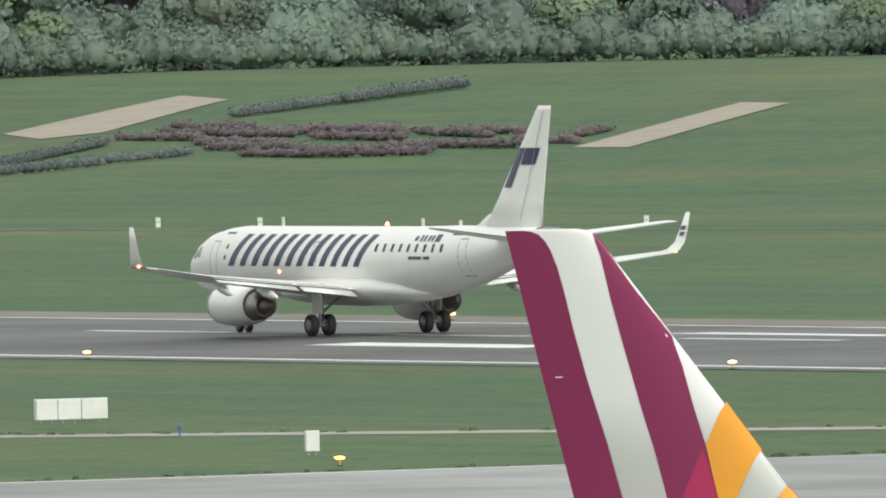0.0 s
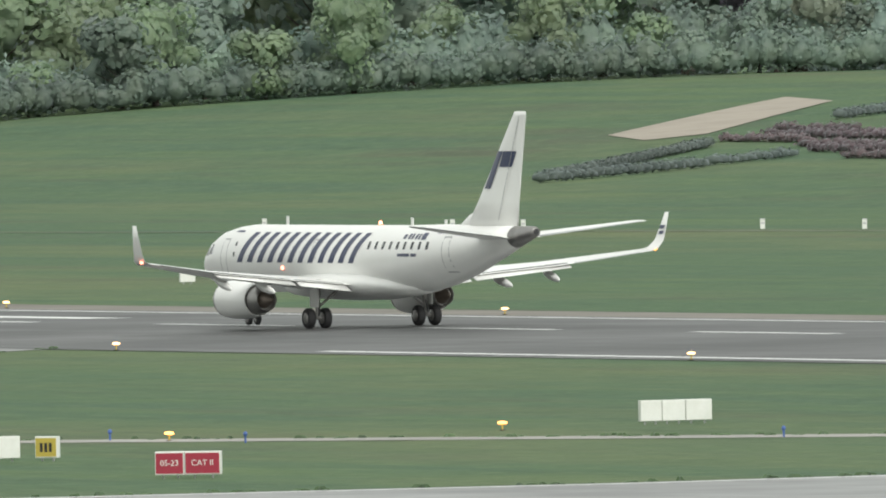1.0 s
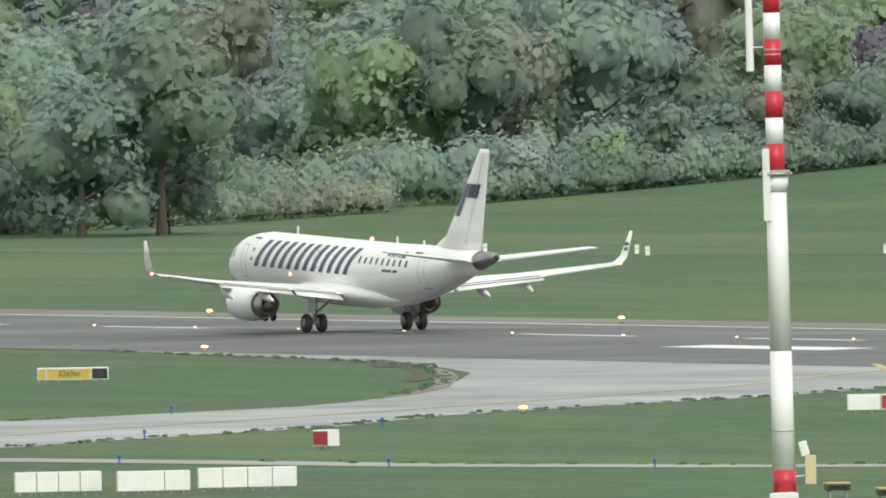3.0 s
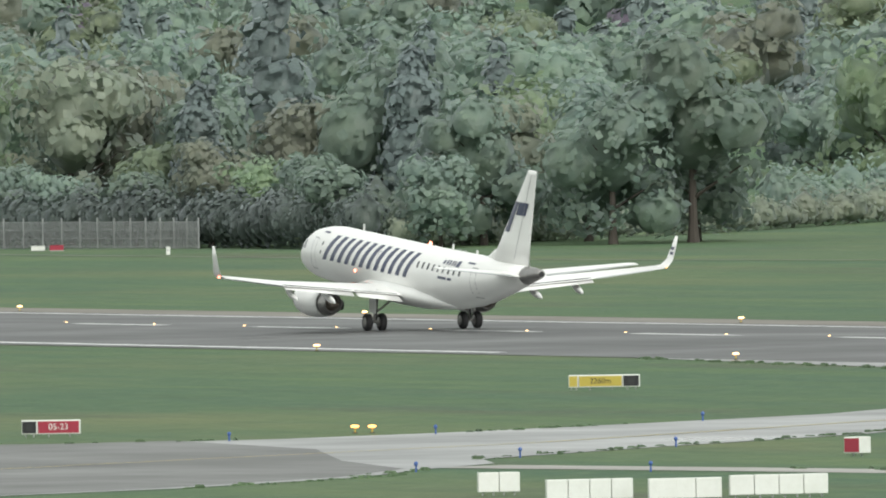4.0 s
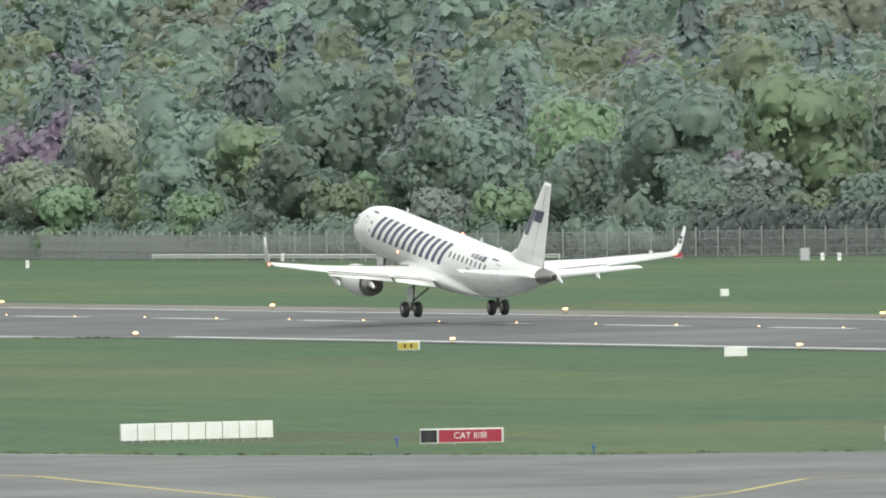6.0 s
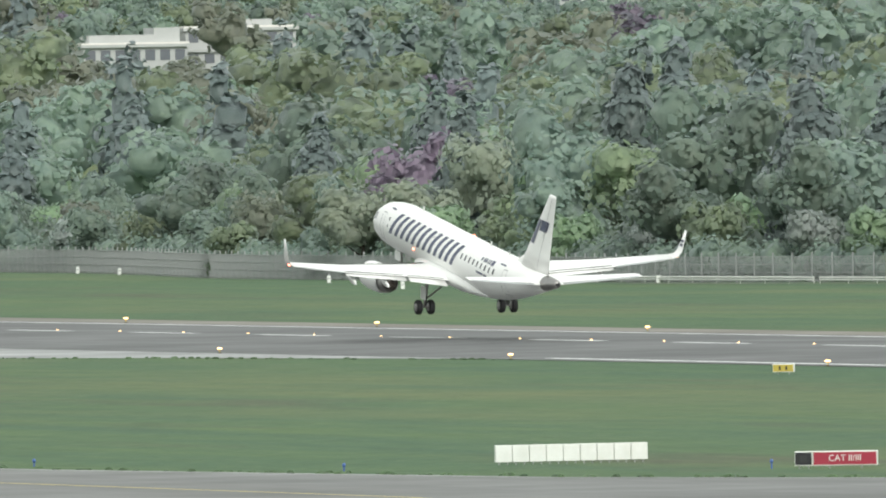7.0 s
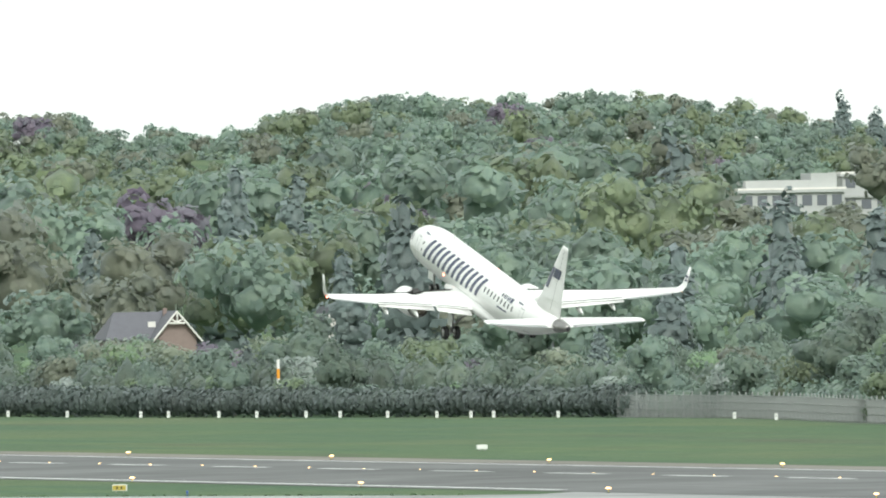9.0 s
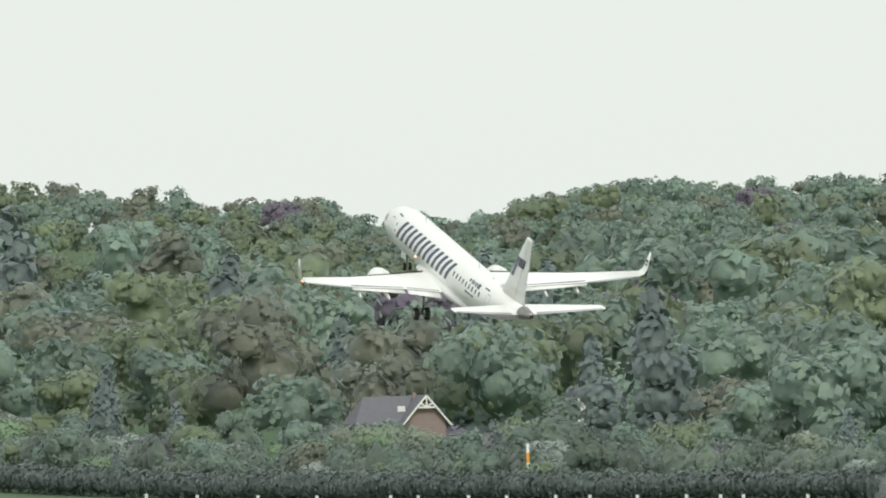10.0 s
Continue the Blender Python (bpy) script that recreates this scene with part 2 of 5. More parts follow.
def part(name, bm, mat, parent, label="", shade=False):
    me = bpy.data.meshes.new(name)
    bmesh.ops.recalc_face_normals(bm, faces=bm.faces)
    bm.to_mesh(me)
    bm.free()
    me.materials.append(mat)
    if shade:
        me.polygons.foreach_set("use_smooth", [True] * len(me.polygons))
    ob = new(name, me)
    if parent is not None:
        ob.parent = parent
    return tagged(ob, label)


def box_bm(x0, x1, y0, y1, z0, z1, bevel=0.0, bm=None):
    bm = bm or bmesh.new()
    vs = [bm.verts.new((x, y, z)) for x in (x0, x1) for y in (y0, y1) for z in (z0, z1)]
    fs = [bm.faces.new([vs[i] for i in f]) for f in ((0, 1, 3, 2), (4, 6, 7, 5), (0, 4, 5, 1), (2, 3, 7, 6), (0, 2, 6, 4), (1, 5, 7, 3))]
    if bevel:
        es = list({e for f in fs for e in f.edges})
        bmesh.ops.bevel(bm, geom=es, offset=bevel, segments=2, affect="EDGES", profile=0.5)
    return bm


def loft(rings, close=True):
    """A skin over rings of equal length; ends are capped."""
    n = len(rings[0])
    verts = [v for r in rings for v in r]
    faces = []
    for i in range(len(rings) - 1):
        for j in range(n if close else n - 1):
            a, b = i * n + j, i * n + (j + 1) % n
            faces.append((a, b, b + n, a + n))
    if close:
        faces.append(tuple(range(n - 1, -1, -1)))
        faces.append(tuple(range((len(rings) - 1) * n, len(rings) * n)))
    return verts, faces


def tube(name, a, b, r0, r1, mat, parent, n=10, label=""):
    a, b = Vector(a), Vector(b)
    ax = (b - a).normalized()
    u = ax.orthogonal().normalized()
    v = ax.cross(u)
    rings = [[p + (u * math.cos(k * math.tau / n) + v * math.sin(k * math.tau / n)) * r for k in range(n)] for p, r in ((a, r0), (b, r1))]
    vv, ff = loft(rings)
    return mesh_ob(name, vv, ff, mat, parent, False, label)


def revolve(name, profile, mat, parent, axis="x", at=(0, 0, 0), n=24, label=""):
    """profile: (place along the axis, radius)."""
    rings = []
    for p, r in profile:
        ring = []
        for k in range(n):
            c, s = math.cos(k * math.tau / n) * r, math.sin(k * math.tau / n) * r
            q = {"x": (p, c, s), "y": (c, p, s), "z": (c, s, p)}[axis]
            ring.append(Vector(at) + Vector(q))
        rings.append(ring)
    vv, ff = loft(rings)
    ob = mesh_ob(name, vv, ff, mat, parent, True, label)
    for f in ob.data.polygons[-2:]:
        f.use_smooth = False
    return ob


def thing(name, m, label, category, group="", kind=""):
    e = new(name)
    e.matrix_basis = m
    return tagged(e, label, category, group, kind)


def sheet(name, pts, mat, z, label, parent=None, kind="structure"):
    vs = [(s, -o, z) for s, o in pts]
    me = bpy.data.meshes.new(name)
    tris = tessellate_polygon([[Vector(v) for v in vs]])
    up = []
    for a, b, c in tris:
        p, q, r = (Vector(vs[i]) for i in (a, b, c))
        up.append((a, b, c) if (q - p).cross(r - p).z > 0 else (c, b, a))
    me.from_pydata(vs, [], up)
    me.materials.append(mat)
    ob = new(name, me)
    if parent:
        ob.parent = parent
    else:
        ob.matrix_basis = rw_pose(0, 0)
    return tagged(ob, label, kind=kind)


# ---------------------------------------------------------------- ground, runway and taxiways
def build_ground():
    ss = [-4000, -2000, -800, 0, 400] + list(range(600, 2500, 50)) + list(range(2500, 5200, 180))
    oo = [-4000, -2000, -900, -450, -250] + list(range(-200, 200, 24)) + list(range(200, 520, 10)) + list(range(520, 3400, 140))
    verts = [(s, -o, land(s, o)) for s in ss for o in oo]
    m = len(oo)
    faces = [(i * m + j, i * m + j + 1, (i + 1) * m + j + 1, (i + 1) * m + j) for i in range(len(ss) - 1) for j in range(m - 1)]
    g = mesh_ob("ground", verts, faces, GRASS, None, True)
    g.matrix_basis = rw_pose(0, 0)
    tagged(g, "mown green airfield grass rising to a meadow bank", kind="structure")


def crown(o):
    return 0.03 + CROWN * max(0.0, 1 - abs(o) / 22.5)


def build_runway():
    os_ = [-25.2, -22.5, -11, 0, 11, 22.5, 24.6]
    ss = list(range(-400, 3401, 100))
    verts = [(s, -o, crown(o)) for s in ss for o in os_]
    m = len(os_)
    faces = [(i * m + j, i * m + j + 1, (i + 1) * m + j + 1, (i + 1) * m + j)[::-1] for i in range(len(ss) - 1) for j in range(m - 1)]
    r = mesh_ob("runway", verts, faces, ASPHALT)
    r.matrix_basis = rw_pose(0, 0)
    tagged(r, "dark grey cambered asphalt runway with white markings", kind="structure")
    sheet("runway_shoulder", [(-400, 24.6), (3400, 24.6), (3400, 31.5), (-400, 31.5)], SHOULDER, 0.026, "pale worn brownish shoulder beside the runway")

    def stripe(name, s0, s1, o0, o1, mat=LINE, parent=None):
        n = max(1, int((s1 - s0) / 60))
        vv = [(s0 + (s1 - s0) * i / n, -o, crown(o) + 0.012) for i in range(n + 1) for o in (o0, o1)]
        ff = [(2 * i, 2 * i + 1, 2 * i + 3, 2 * i + 2)[::-1] for i in range(n)]
        ob = mesh_ob(name, vv, ff, mat, r)
        return ob

    stripe("edge_line", -400, 3400, 22.0, 22.9)
    for a, b in ((-400, 664), (668, 905), (1085, 1290), (1432, 3400)):
        stripe("edge_line", a, b, -22.9, -22.0)
    for k in range(12, 76):
        s0 = k * 30 - 3
        stripe("centre_stripe", s0, s0 + 15, -0.45, 0.45)
    for s0 in (548, 848, 998):
        for a, b in ((7.4, 10.4), (-10.4, -7.4)):
            stripe("touchdown_bar", s0, s0 + 21, a, b)


def build_taxiways():
    sheet("taxiway", [(931.8, -23), (1062, -23), (1055, -25.6), (1012, -30.1), (991, -34.6), (968, -42), (951.4, -49.5), (933, -58), (916.8, -66.4), (903, -75), (895.6, -80.6), (885.8, -92.7), (876, -106), (871, -116), (872, -125), (883, -136.5), (907, -147.5), (954, -156.5), (982, -159.3), (1060, -163), (1250, -168), (1250, -330), (700, -330), (752, -250), (768, -180), (782, -153.7), (793, -142.1), (805, -134.5), (812, -129), (820.6, -126.2), (836, -112), (851, -96.8), (867.6, -85.2), (880.9, -71.6), (893.3, -58.1), (905.8, -47.1), (922.7, -33.9)], TAXI, 0.022, "pale damp asphalt exit taxiway curving off the runway")
    sheet("taxiway", [(1287, -23), (1330, -33), (1371, -46), (1400, -62), (1480, -105), (1600, -170), (1640, -160), (1540, -100), (1480, -66), (1440, -45.5), (1415, -35), (1412, -30), (1424, -23)], TAXI, 0.022, "damp asphalt side taxiway leaving the runway")
    sheet("taxiway", [(622, -23), (662, -23), (660, -60), (660.3, -106), (661.5, -125), (667, -145), (690, -330), (560, -330), (600, -150)], TAXI, 0.022, "grey asphalt cross taxiway with pale edge line")
    sheet("apron", [(560, -330.3), (1250, -330.3), (1250, -700), (-300, -700), (-300, -330.3)], TAXI, 0.02, "broad grey asphalt apron")
    sheet("apron", [(873, -120), (872.5, -126), (883.5, -137.2), (907, -148.2), (954, -157.2), (982, -160), (1060, -163.7), (1249, -168.7), (1249, -329), (702, -329), (753, -250), (769, -180), (783, -154.2), (794, -142.6), (806, -135.2), (824, -131), (848, -123)], APRON, 0.028, "worn grey asphalt apron with faded lines")
    # narrow service path
    mid = [(672, -58), (690, -70), (708, -82.3), (726, -94.4), (748, -109), (760, -118), (775, -124.3), (791, -127.7), (808, -132)]
    out, back = [], []
    for i, (s, o) in enumerate(mid):
        a, b = mid[max(0, i - 1)], mid[min(len(mid) - 1, i + 1)]
        t = Vector((b[0] - a[0], b[1] - a[1])).normalized()
        out.append((s - t.y * 2.1, o + t.x * 2.1))
        back.append((s + t.y * 2.1, o - t.x * 2.1))
    sheet("service_path", out + back[::-1], PATH, 0.02, "narrow pale concrete service path through grass")
    rim = [(1000.6, -31.5), (982.7, -37.5), (970.8, -41.8), (957.0, -47.2), (932.0, -58.1), (918.9, -64.9), (906.5, -72.2)]
    inner = [(995.8, -33.5), (978.6, -39.6), (966.8, -44.4), (951.1, -50.9), (933.3, -58.7), (921.0, -64.9), (910.4, -70.5)]
    sheet("worn_verge", rim + inner[::-1], SHOULDER, 0.03, "bare brown verge at the tip of the grass")
    sheet("worn_verge", [(1011.4, -29.7), (1011.0, -28.9), (997.2, -32.9), (973.4, -41.8), (957.5, -48.4), (948.8, -52.6), (951.2, -52.6), (968.1, -44.9), (979.9, -40.2), (988.8, -37.3), (990.4, -37.9)], EARTH, 0.024, "dark worn earth patch in the grass")
    edge = [(660.3, -106), (661.5, -125), (667, -145), (690, -330)]
    sheet("taxi_edge_line", [(s - 1.2, o) for s, o in edge] + [(s - 2.0, o) for s, o in edge[::-1]], LINE, 0.034, "thin white taxiway edge line")

    def curve_line(pts, w, name="taxi_centre_line"):
        a = [(s, o + w) for s, o in pts]
        sheet(name, a + [(s, o - w) for s, o in pts[::-1]], YELLOW_LINE, 0.038, "faded yellow taxiway guide line")

    curve_line([(786, -169), (800, -160), (812, -154), (822, -149), (832, -136), (850, -112), (880, -83), (915, -52), (950, -28), (990, -12), (1040, -3)], 0.22)
    curve_line([(802, -176), (833, -171.8), (870, -166), (930, -168), (1000, -172)], 0.22)
    # perimeter road along the bank
    per = [(900, 205), (1100, 192), (1270, 178), (1330, 168), (1430, 157.5), (1520, 145), (1640, 146), (1745, 133)]
    sheet("perimeter_road", [(s, o + 0.9) for s, o in per] + [(s, o - 0.9) for s, o in per[::-1]], TRACK, 0.03, "narrow worn perimeter track across the grass")


# ---------------------------------------------------------------- the departing airliner
NOSE, TAIL = 18.6, -18.66
FUS = [(0.0, 2.80, 0.04, 0.04), (0.15, 2.81, 0.28, 0.28), (0.5, 2.86, 0.55, 0.56), (1.1, 2.96, 0.86, 0.9), (1.9, 3.08, 1.11, 1.2), (2.9, 3.18, 1.3, 1.44), (4.2, 3.24, 1.44, 1.57), (5.6, 3.275, 1.505, 1.64), (10, 3.275, 1.505, 1.64), (17, 3.275, 1.505, 1.64), (23.5, 3.28, 1.505, 1.645), (25.5, 3.35, 1.49, 1.60), (27.5, 3.49, 1.42, 1.49), (29.5, 3.68, 1.27, 1.28), (31.5, 3.92, 1.05, 1.02), (33.5, 4.18, 0.8, 0.75), (35.2, 4.40, 0.56, 0.52)]
FUS_TAIL = [(35.2, 4.40, 0.56, 0.52), (36.2, 4.53, 0.42, 0.39), (37.0, 4.62, 0.29, 0.28), (37.26, 4.64, 0.22, 0.22)]


def fus_at(x):
    q = NOSE - x
    return [float(np.interp(q, [f[0] for f in FUS], [f[k] for f in FUS])) for k in (1, 2, 3)]


def fus_ring(q, zc, w, h, n=40):
    return [Vector((NOSE - q, math.cos(k * math.tau / n) * w, zc + math.sin(k * math.tau / n) * h)) for k in range(n)]


def skin(x, z, side=1, proud=0.012):
    """A point on the fuselage side at that length and height."""
    zc, w, h = fus_at(x)
    k = max(-0.98, min(0.98, (z - zc) / h))
    c = math.sqrt(1 - k * k)
    return Vector((x, side * (c * w + proud), z + proud * k))


def skin_quad(name, corners, mat, parent, side=1, nx=3, nz=5, proud=0.012, label=""):
    """A decal on the fuselage between four (x, z) corners, given round."""
    (a, b, c, d) = [Vector(p) for p in corners]
    vv, ff = [], []
    for i in range(nx + 1):
        for j in range(nz + 1):
            u, v = i / nx, j / nz
            p = (a * (1 - u) + b * u) * (1 - v) + (d * (1 - u) + c * u) * v
            vv.append(skin(p.x, p.y, side, proud))
    for i in range(nx):
        for j in range(nz):
            q = i * (nz + 1) + j
            ff.append((q, q + nz + 1, q + nz + 2, q + 1))
    return mesh_ob(name, vv, ff, mat, parent, True, label)


def aerofoil(n=9, thick=0.12):
    """Closed section: chord fraction from the leading edge, and half height."""
    up = []
    for i in range(n + 1):
        c = (1 - math.cos(math.pi * i / n)) / 2
        y = thick * 5 * (0.2969 * math.sqrt(c) - 0.126 * c - 0.3516 * c * c + 0.2843 * c ** 3 - 0.1036 * c ** 4)
        up.append((c, y))
    return [(c, y) for c, y in up] + [(c, -y * 0.7) for c, y in up[-2:0:-1]]


def wing_rings(stations, thick=0.12, vertical=False):
    """stations: leading edge x, chord, y, z."""
    sec = aerofoil(9, thick)
    out = []
    for xl, ch, y, z in stations:
        if vertical:
            out.append([Vector((xl - c * ch, y + h * ch, z)) for c, h in sec])
        else:
            out.append([Vector((xl - c * ch, y, z + h * ch)) for c, h in sec])
    return out


def build_wheel(parent, x, y, z, r, w, name="wheel"):
    wheel = revolve(name, [(-w / 2, r * 0.6), (-w / 2, r * 0.86), (-w * 0.36, r * 0.97), (0, r), (w * 0.36, r * 0.97), (w / 2, r * 0.86), (w / 2, r * 0.6)], RUBBER, parent, "y", (x, y, z), 22)
    revolve("rim", [(-w / 2 - 0.01, r * 0.2), (-w / 2 - 0.006, r * 0.56), (w / 2 + 0.006, r * 0.56), (w / 2 + 0.01, r * 0.2)], METAL, wheel, "y", (x, y, z), 16, "grey metal rim")


GEAR = []
WINGS = []


def build_airliner():
    root = thing("airliner", rw_pose(882, 0, CROWN), "white twin-engine regional jet airliner with navy markings", "airplane")
    vv, ff = loft([fus_ring(*f) for f in FUS])
    fus = mesh_ob("fuselage", vv, ff, WHITE, root, True)
    vv, ff = loft([fus_ring(*f, n=28) for f in FUS_TAIL])
    mesh_ob("tail_cone", vv, ff, METAL, root, True, "bare grey metal tail cone")
    revolve("exhaust_pipe", [(TAIL - 0.03, 0.14), (TAIL + 0.05, 0.17)], DARK, root, "x", (0, 0, 4.64), 14, "dark exhaust outlet")
    # belly fairing
    rings = []
    for q, w, h, zc in ((10.0, 0.6, 0.2, 1.85), (11.5, 1.35, 0.5, 1.95), (13.5, 1.62, 0.75, 2.08), (17, 1.72, 0.85, 2.12), (20.5, 1.66, 0.8, 2.12), (23.2, 1.4, 0.55, 2.05), (25.4, 0.7, 0.2, 1.92)):
        rings.append([Vector((NOSE - q, math.cos(k * math.tau / 28) * w, zc + math.sin(k * math.tau / 28) * h)) for k in range(28)])
    vv, ff = loft(rings)
    mesh_ob("belly_fairing", vv, ff, WHITE, root, True)

    for sd in (1, -1):
        # wing with raised tip
        st = [(5.6, 6.7, 0.6 * sd, 1.93), (4.75, 5.9, 1.5 * sd, 2.06), (2.85, 4.2, 4.7 * sd, 2.36), (0.5, 3.0, 8.9 * sd, 2.75), (-2.05, 1.55, 13.3 * sd, 3.36)]
        vv, ff = loft(wing_rings(st, 0.125))
        wing = mesh_ob("wing", vv, ff, WHITE, root, True)
        WINGS.append((wing, sd))
        # bare metal leading edge
        le = [[Vector((xl + 0.03 - c * 0.16, y, z + h)) for c, h in ((1, 0.10 * ch * 0.5), (0.3, 0.075 * ch * 0.5), (0, 0), (0.3, -0.06 * ch * 0.5), (1, -0.075 * ch * 0.5))] for xl, ch, y, z in st[1:]]
        vv, ff = loft(le, False)
        mesh_ob("slat", vv, ff, METAL, wing, True, "bare metal leading edge")
        # flaps lowered behind the trailing edge
        for (y0, y1) in ((1.9, 4.55), (4.8, 9.4)):
            rr = []
            for y in (y0, y1):
                xl = float(np.interp(y, [1.5, 4.7, 8.9, 13.3], [4.75, 2.85, 0.5, -2.05]))
                ch = float(np.interp(y, [1.5, 4.7, 8.9, 13.3], [5.9, 4.2, 3.0, 1.55]))
                z = float(np.interp(y, [1.5, 4.7, 8.9, 13.3], [2.06, 2.36, 2.75, 3.36]))
                xt = xl - ch
                fc = 0.17 * ch
                rr.append([Vector((xt + 0.30 - c * fc, y * sd, z - 0.04 - c * fc * 0.30 + h * fc)) for c, h in aerofoil(6, 0.14)])
            vv, ff = loft(rr)
            mesh_ob("flap", vv, ff, WHITE, wing, True, "white lowered flap")
            gap = []
            for y in (y0, y1):
                xl, ch, z = [float(np.interp(y, [1.5, 4.7, 8.9, 13.3], q)) for q in ([4.75, 2.85, 0.5, -2.05], [5.9, 4.2, 3.0, 1.55], [2.06, 2.36, 2.75, 3.36])]
                gap.append([Vector((xl - ch + 0.36 + dx, y * sd, z + 0.012 + dz)) for dx, dz in ((0, 0.055), (-0.09, 0.04), (-0.09, -0.08), (0, -0.08))])
            vv, ff = loft(gap)
            mesh_ob("flap_gap", vv, ff, DARK, wing, False, "dark gap ahead of the flap")
        rr = []
        for y in (9.6, 12.7):
            xl, ch, z = [float(np.interp(y, [8.9, 13.3], p)) for p in ((0.5, -2.05), (3.0, 1.55), (2.75, 3.36))]
            rr.append([Vector((xl - ch + 0.12 - c * 0.42, y * sd, z + 0.015 + h * 0.4)) for c, h in aerofoil(6, 0.12)])
        vv, ff = loft(rr)
        mesh_ob("aileron", vv, ff, GREY, wing, True)
        # flap track fairings
        for y, ln in ((6.3, 2.3), (8.7, 1.9)):
            xl, ch, z = [float(np.interp(y, [1.5, 4.7, 8.9], p)) for p in ((4.75, 2.85, 0.5), (5.9, 4.2, 3.0), (2.06, 2.36, 2.75))]
            xt = xl - ch
            prof = [(0.0, 0.02), (0.15, 0.10), (0.4, 0.15), (0.7, 0.14), (0.93, 0.07), (1.0, 0.02)]
            rings = []
            for u, r in prof:
                rings.append([Vector((xt + 1.5 - u * ln, y * sd + math.cos(k * math.tau / 12) * r, z - 0.25 - u * 0.42 + math.sin(k * math.tau / 12) * r * 1.5)) for k in range(12)])
            vv, ff = loft(rings)
            mesh_ob("flap_fairing", vv, ff, WHITE, wing, True)
        # winglet
        wl_ = [(-2.05, 1.55, 13.3, 3.36), (-2.45, 1.25, 13.62, 3.5), (-2.85, 1.0, 13.82, 3.85), (-3.15, 0.72, 13.98, 4.5), (-3.45, 0.42, 14.12, 5.22)]
        rings = []
        for i, (xl, ch, y, z) in enumerate(wl_):
            lean = (0, 0.5, 1.0, 1.3, 1.35)[i]
            rings.append([Vector((xl - c * ch, (y - h * ch * math.sin(lean)) * sd, z + h * ch * math.cos(lean))) for c, h in aerofoil(9, 0.1)])
        vv, ff = loft(rings)
        wlt = mesh_ob("winglet", vv, ff, WHITE if sd < 0 else GREY, wing, True, "upswept winglet")
        bpy.data.meshes[wlt.data.name].materials[0] = WHITE
        if sd < 0:
            for z0, z1 in ((4.15, 4.32), (4.42, 4.6)):
                yy = [float(np.interp(z, [3.85, 4.5, 5.22], [13.82, 13.98, 14.12])) - 0.06 for z in (z0, z1)]
                mesh_ob("tip_mark", [(-3.25, -yy[0], z0), (-3.7, -yy[0], z0), (-3.8, -yy[1], z1), (-3.3, -yy[1], z1)], [(0, 1, 2, 3)], NAVY, wing, False, "navy marking")
        revolve("navigation_light", [(-2.75, 0.01), (-2.65, 0.06), (-2.5, 0.07), (-2.4, 0.02)], LAMP_RED if sd > 0 else LAMP_ORANGE, wing, "x", (-0.75, 13.62 * sd, 3.44), 10, "glowing tip light")
        # engine
        ey, ez = 4.72 * sd, 1.42
        nac = revolve("engine", [(6.15, 0.70), (6.3, 0.78), (6.25, 0.84), (5.9, 0.90), (5.2, 0.95), (4.3, 0.94), (3.5, 0.88), (2.85, 0.80), (2.72, 0.78), (2.72, 0.74), (3.0, 0.72)], WHITE, root, "x", (0, ey, ez), 32)
        revolve("intake", [(5.6, 0.66), (6.31, 0.74)], DARK, nac, "x", (0, ey, ez), 28, "dark fan intake")
        revolve("intake_lip", [(6.05, 0.875), (6.2, 0.86), (6.33, 0.80), (6.33, 0.76), (6.2, 0.72)], METAL, nac, "x", (0, ey, ez), 28, "polished metal lip")
        revolve("fan_duct", [(3.05, 0.70), (2.98, 0.74)], DARK, nac, "x", (0, ey, ez), 28, "dark annular fan duct")
        revolve("nozzle", [(3.1, 0.71), (2.75, 0.70), (2.3, 0.63), (1.85, 0.54), (1.83, 0.50), (2.1, 0.48)], METAL, nac, "x", (0, ey, ez), 28, "bare metal exhaust nozzle")
        revolve("exhaust_plug", [(2.2, 0.46), (2.0, 0.40), (1.6, 0.26), (1.25, 0.06)], BURNT, nac, "x", (0, ey, ez), 18, "heat-browned metal exhaust cone")
        rr = [[Vector((x + dx, ey + dy, z)) for dx, dy in ((1.0, 0), (0.2, 0.13), (-1.4, 0.1), (-2.0, 0), (-1.4, -0.1), (0.2, -0.13))] for x, z in ((4.4, ez + 0.75), (3.6, ez + 1.02))]
        vv, ff = loft(rr)
        mesh_ob("pylon", vv, ff, WHITE, nac, False)
        # tailplane
        vv, ff = loft(wing_rings([(-13.6, 3.3, 0.35 * sd, 4.32), (-14.1, 2.95, 0.9 * sd, 4.38), (-17.0, 1.25, 5.85 * sd, 5.0), (-17.3, 0.95, 6.03 * sd, 5.02)], 0.1))
        tp = mesh_ob("tailplane", vv, ff, WHITE, root, True)
        rr = [[Vector((xl - c * ch, y * sd, z + h * ch)) for c, h in aerofoil(6, 0.1)] for xl, ch, y, z in ((-16.25, 0.95, 1.0, 4.40), (-17.75, 0.55, 5.8, 4.995))]
        vv, ff = loft(rr)
        mesh_ob("elevator", vv, ff, GREY, tp, True, "pale grey elevator")
        # main gear
        gear = tube("main_gear", (0.0, 2.91 * sd, 0.5), (0.1, 2.75 * sd, 2.35), 0.10, 0.14, METAL, root, 12)
        tube("axle", (0, (2.91 - 0.62) * sd, 0.5), (0, (2.91 + 0.62) * sd, 0.5), 0.07, 0.07, METAL, gear)
        tube("drag_brace", (0.05, 2.85 * sd, 1.0), (0.15, 1.7 * sd, 1.85), 0.06, 0.07, METAL, gear)
